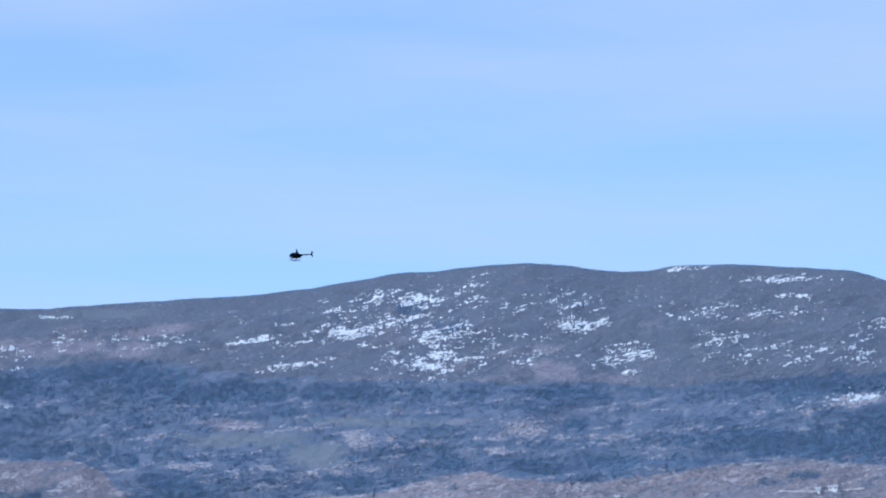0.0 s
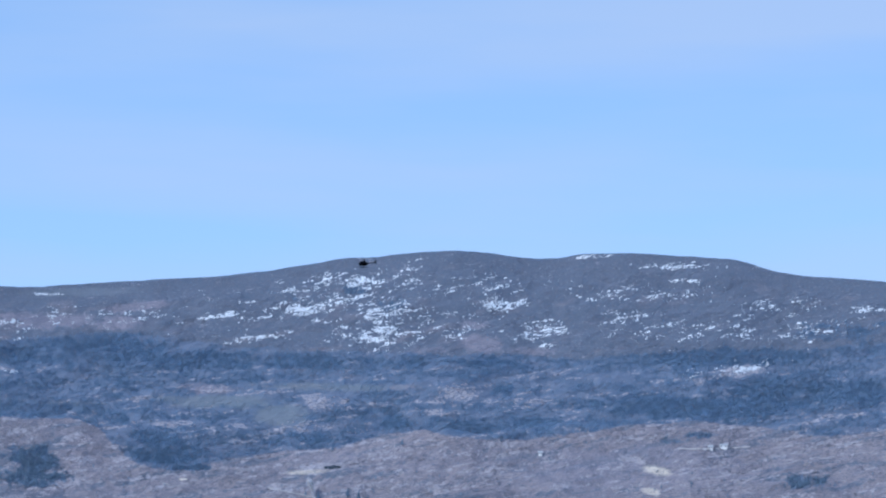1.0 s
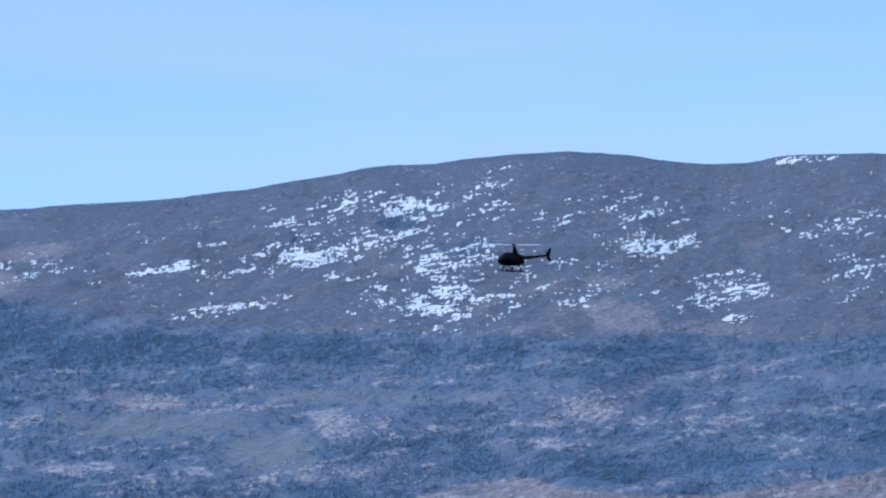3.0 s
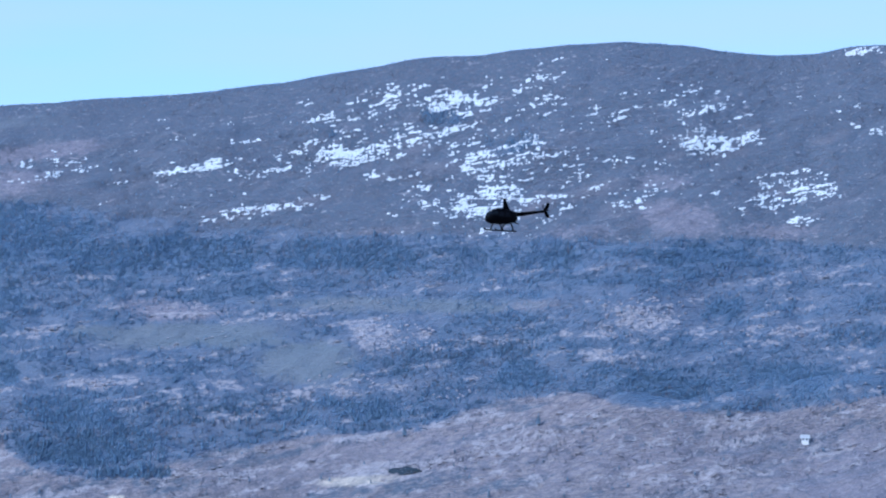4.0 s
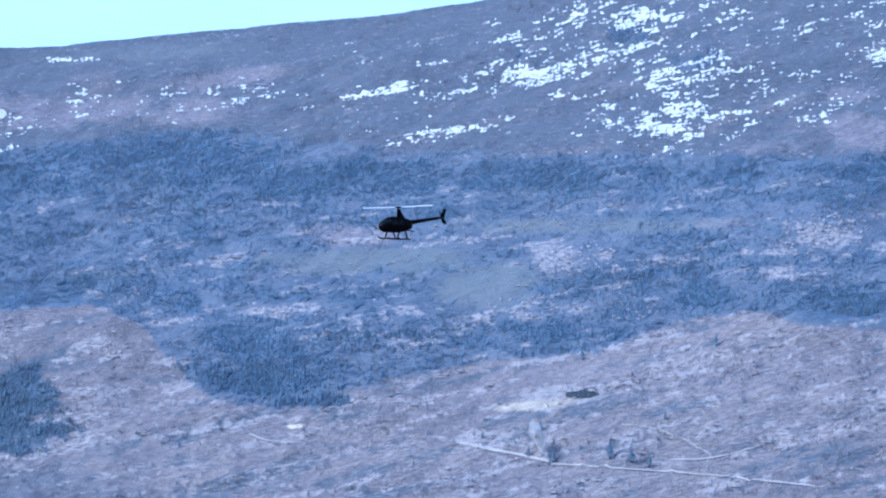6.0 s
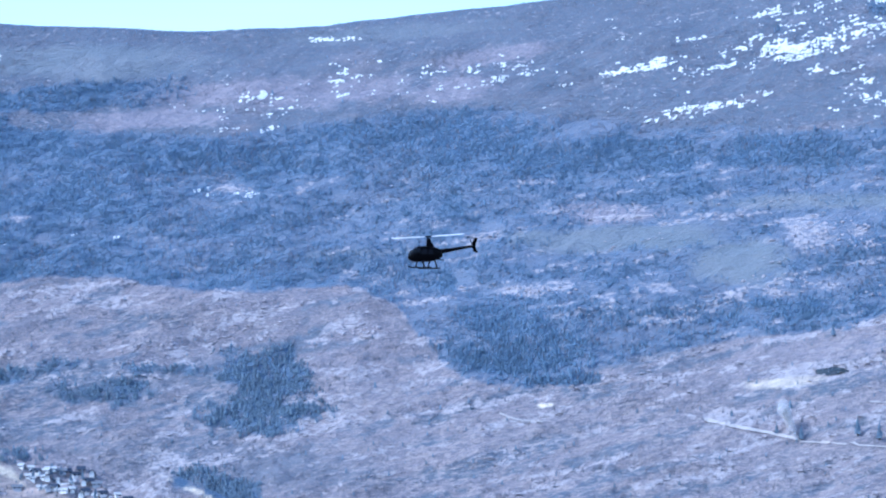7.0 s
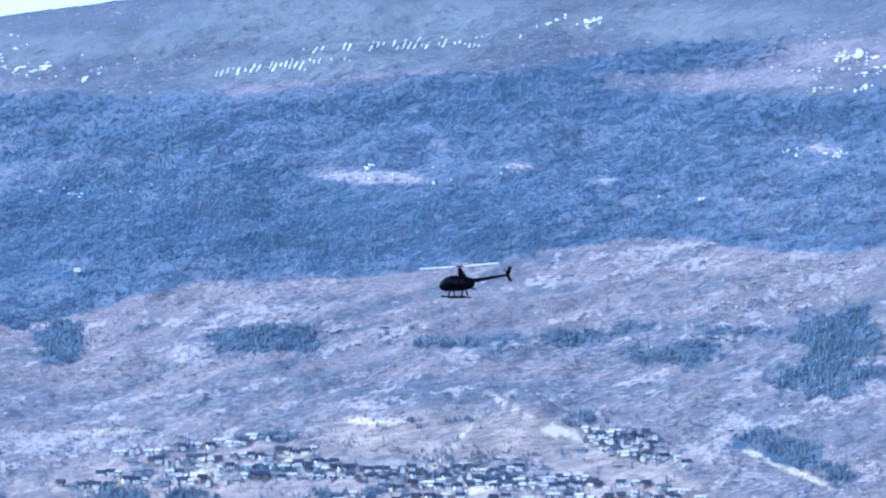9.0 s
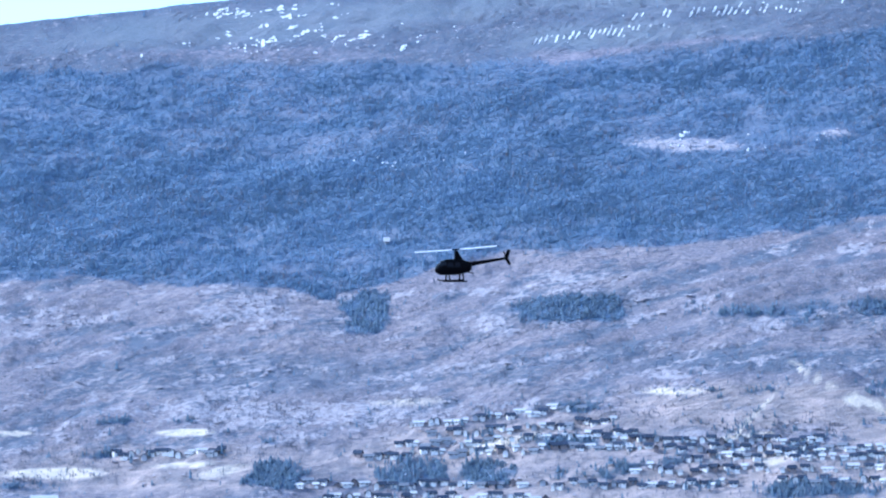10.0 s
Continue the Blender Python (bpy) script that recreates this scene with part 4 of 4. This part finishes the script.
# ---- single trees in the town ----
def conifer():
    top = tagged(new("conifer"), "single dark conifer standing among the houses", "tree", "single conifers of the town")
    bm = bmesh.new()
    bmesh.ops.create_cone(bm, cap_ends=True, segments=6, radius1=0.006, radius2=0.003, depth=0.06, matrix=Matrix.Translation((0, 0, 0.0)))
    part("trunk", bm, M_BARK, top)
    bm = bmesh.new()
    for k in range(6):
        r, z = 0.026 * (1 - k / 6.6), 0.015 + 0.0165 * k
        tip = bm.verts.new((random.uniform(-0.002, 0.002), 0, z + 0.030))
        ring = [bm.verts.new((math.cos(a) * r * q, math.sin(a) * r * q, z - 0.004 * q)) for a, q in ((6.2832 * s / 9 + k, random.choice((0.65, 0.9, 1.2))) for s in range(9))]
        for s in range(9):
            bm.faces.new((ring[s], ring[(s + 1) % 9], tip))
    part("crown", bm, M_GREY_HAZED, top)
    return top


proto = conifer()
for k in range(90):
    x0, y0, x1, y1, n = STREETS[k % len(STREETS)]
    t = random.random()
    x, y, s = x0 + (x1 - x0) * t, y0 + (y1 - y0) * t + random.uniform(-16, 16), random.uniform(0.4, 0.8)
    ob = proto if k == 0 else copy_thing(proto, Matrix())
    ob.matrix_basis = pose(*spot(x, y), 0, 0, random.uniform(0, 360)) @ Matrix.Diagonal((s, s, s, 1))


for x, y, s in ((-82, 446, 1.1), (23, 446, 1.4), (63, 454, 1.3), (96, 462, 1.0), (-128, 440, 0.8), (-30, 270, 1.0), (214, 250, 0.9), (560, 235, 0.9)):
    copy_thing(proto, Matrix()).matrix_basis = pose(*spot(x, y), 0, 0, 40 * s) @ Matrix.Diagonal((s, s, s, 1))


# ---- the helicopter ----
K = 0.0262                                        # reduced scale of the helicopter


def loft(bm, sections, sides=20, power=2.4):
    """A skin over upright oval sections (x, middle z, half width, half height)."""
    rings = []
    for x, z, w, h in sections:
        ring = []
        for k in range(sides):
            a = 6.28319 * k / sides
            c, s = math.cos(a), math.sin(a)
            ring.append(bm.verts.new((x * K, math.copysign(abs(c) ** (2 / power), c) * w * K, (z + math.copysign(abs(s) ** (2 / power), s) * h) * K)))
        rings.append(ring)
    for a, b in zip(rings, rings[1:]):
        for k in range(sides):
            bm.faces.new((a[k], a[(k + 1) % sides], b[(k + 1) % sides], b[k]))
    bm.faces.new(rings[0]), bm.faces.new(rings[-1][::-1])
    for f in bm.faces:
        f.smooth = len(f.verts) == 4
    return bm


def tube(points, radius, sides=8):
    bm = bmesh.new()
    for p, q in zip(points, points[1:]):
        p, q = Vector(p) * K, Vector(q) * K
        m = Matrix.Translation((p + q) / 2) @ (q - p).to_track_quat("Z", "Y").to_matrix().to_4x4()
        bmesh.ops.create_cone(bm, cap_ends=True, segments=sides, radius1=radius * K, radius2=radius * K, depth=(q - p).length + radius * K, matrix=m)
    return bm


def plate(outline, thick, flat="y"):
    """A thin tapered plate from its outline, upright (y) or lying (z)."""
    bm = bmesh.new()
    sides = []
    for s in (-0.5, 0.5):
        sides.append([bm.verts.new(Vector((u, s * thick, v) if flat == "y" else (u, v, s * thick)) * K) for u, v in outline])
    bm.faces.new(sides[0]), bm.faces.new(sides[1][::-1])
    n = len(outline)
    for k in range(n):
        bm.faces.new((sides[0][k], sides[0][(k + 1) % n], sides[1][(k + 1) % n], sides[1][k]))
    return bm


def helicopter():
    top = tagged(new("helicopter"), "small black two-bladed helicopter hovering before the mountain", "helicopter")
    body = part("fuselage", loft(bmesh.new(), [
        (2.12, -0.30, 0.10, 0.10), (2.02, -0.27, 0.34, 0.30), (1.80, -0.20, 0.52, 0.56), (1.40, -0.10, 0.62, 0.78), (0.80, 0.0, 0.66, 0.90),
        (0.10, 0.02, 0.66, 0.92), (-0.60, 0.0, 0.64, 0.88), (-1.20, 0.0, 0.58, 0.78), (-1.75, 0.05, 0.46, 0.58), (-2.05, 0.14, 0.30, 0.36)]), M_BLACK, top, "glossy black cabin")
    part("windshield", loft(bmesh.new(), [(2.06, -0.06, 0.24, 0.12), (1.84, 0.08, 0.48, 0.30), (1.46, 0.22, 0.60, 0.40), (1.02, 0.30, 0.655, 0.455), (0.9, 0.32, 0.655, 0.45)]), M_GLASS, body, "dark tinted windshield")
    for s in (-1, 1):
        for x0, x1 in ((0.86, 0.06), (-0.06, -0.72)):
            bm = plate([(x0, 0.02), (x0 - 0.06, 0.56), (x1 + 0.1, 0.58), (x1, 0.02)], 0.03)
            bmesh.ops.translate(bm, verts=bm.verts, vec=(0, s * 0.662 * K, 0))
            part("door_window", bm, M_GLASS, body, "dark tinted side window")
    part("engine_cowling", loft(bmesh.new(), [(0.0, -0.42, 0.42, 0.30), (-0.9, -0.46, 0.5, 0.30), (-1.6, -0.34, 0.44, 0.32), (-2.1, -0.12, 0.3, 0.3)]), M_BLACK, body)
    part("mast_fairing", fairing(), M_BLACK, top, "tall black mast fairing")
    part("exhaust", tube([(-1.7, 0.25, -0.6), (-2.25, 0.25, -0.72)], 0.07), M_STEEL, body)
    boom = part("tail_boom", loft(bmesh.new(), [(-1.7, 0.24, 0.30, 0.30), (-3.0, 0.42, 0.22, 0.23), (-4.6, 0.65, 0.17, 0.18), (-6.15, 0.87, 0.13, 0.14)], 12, 2), M_BLACK, top)
    part("upper_fin", plate([(-5.92, 0.86), (-6.46, 0.86), (-6.76, 1.82), (-6.38, 1.86), (-6.1, 1.3)], 0.08), M_BLACK, boom)
    part("lower_fin", plate([(-5.98, 0.84), (-6.46, 0.84), (-6.82, 0.16), (-6.52, 0.1)], 0.08), M_BLACK, boom)
    part("stabilizer", plate([(-5.7, 0), (-5.8, 0.95), (-6.15, 0.98), (-6.2, 0.0), (-6.15, -0.55), (-5.8, -0.53)], 0.05, "z"), M_BLACK, boom).location = (0, 0, 0.92 * K)
    hub = part("tail_rotor_hub", tube([(-6.25, -0.05, 0.92), (-6.25, -0.32, 0.92)], 0.07), M_STEEL, boom)
    for s in (-1, 1):
        bm = plate([(-0.05, 0.05), (-0.07, 0.74), (0.07, 0.74), (0.05, 0.05)], 0.03)
        m = Matrix.Translation(Vector((-6.25, -0.30, 0.92)) * K) @ Euler((0, radians(20 if s > 0 else 200), 0)).to_matrix().to_4x4()
        bmesh.ops.transform(bm, matrix=m, verts=bm.verts)
        part("tail_rotor_blade", bm, M_STEEL, hub)
    for s in (-1, 1):
        part("skid", tube([(1.55, s * 1.05, -1.42), (1.35, s * 1.05, -1.55), (0.6, s * 1.05, -1.58), (-1.35, s * 1.05, -1.58)], 0.08), M_STEEL, top)
        for x in (0.62, -0.98):
            part("skid_leg", tube([(x, s * 0.42, -0.62), (x, s * 0.92, -1.15), (x, s * 1.05, -1.56)], 0.085), M_STEEL, top)
    part("antenna", tube([(2.08, 0, -0.36), (2.5, 0, -0.40)], 0.02, 6), M_STEEL, top)
    rotor = part("rotor_head", rotor_head(), M_STEEL, top)
    for s in (0, 180):
        bm = bmesh.new()
        rings = []
        for x, c in ((0.35, 0.09), (0.8, 0.34), (1.0, 0.44), (4.9, 0.44), (5.03, 0.3)):
            rings.append([bm.verts.new(Vector((x, y * c, z + 0.012 * x)) * K) for y, z in ((0.5, 0), (0.25, 0.035), (-0.2, 0.03), (-0.5, 0), (-0.2, -0.012), (0.25, -0.02))])
        for a, b in zip(rings, rings[1:]):
            for k in range(6):
                bm.faces.new((a[k], a[(k + 1) % 6], b[(k + 1) % 6], b[k]))
        bm.faces.new(rings[0]), bm.faces.new(rings[-1][::-1])
        m = Matrix.Translation(Vector((-0.32, 0, 1.98)) * K) @ Euler((radians(-10), radians(1), 0)).to_matrix().to_4x4() @ Euler((0, 0, radians(ROTOR + s))).to_matrix().to_4x4()
        bmesh.ops.transform(bm, matrix=m, verts=bm.verts)
        part("rotor_blade", bm, M_BLADE, rotor, "pale rotor blade catching the sun")
    return top


def fairing():
    bm = bmesh.new()
    rings = []
    for x, z, l, w in ((-0.72, 0.66, 0.62, 0.2), (-0.62, 1.0, 0.46, 0.15), (-0.50, 1.4, 0.32, 0.11), (-0.38, 1.82, 0.2, 0.08)):
        rings.append([bm.verts.new(Vector((x + l * math.cos(6.2832 * k / 12), w * math.sin(6.2832 * k / 12), z)) * K) for k in range(12)])
    for a, b in zip(rings, rings[1:]):
        for k in range(12):
            bm.faces.new((a[k], a[(k + 1) % 12], b[(k + 1) % 12], b[k]))
    bm.faces.new(rings[0][::-1]), bm.faces.new(rings[-1])
    return bm


def rotor_head():
    bm = tube([(-0.36, 0, 1.75), (-0.32, 0, 2.04)], 0.06)
    d = Vector((math.cos(radians(ROTOR)), math.sin(radians(ROTOR)), 0)) * 0.4
    c = Vector((-0.32, 0, 1.98))
    extra = tube([c - d, c + d], 0.075)
    me = bpy.data.meshes.new("temp")
    extra.to_mesh(me)
    extra.free()
    bm.from_mesh(me)
    bpy.data.meshes.remove(me)
    return bm


ROTOR = 8
HELI_Z = EYE + (LEVEL + 79) / F * ORBIT
heli = helicopter()
heli.matrix_basis = pose(0, 0, HELI_Z, 0, 0, 180 + 35) @ pose(0, 0, 0, -6, 1, 0)
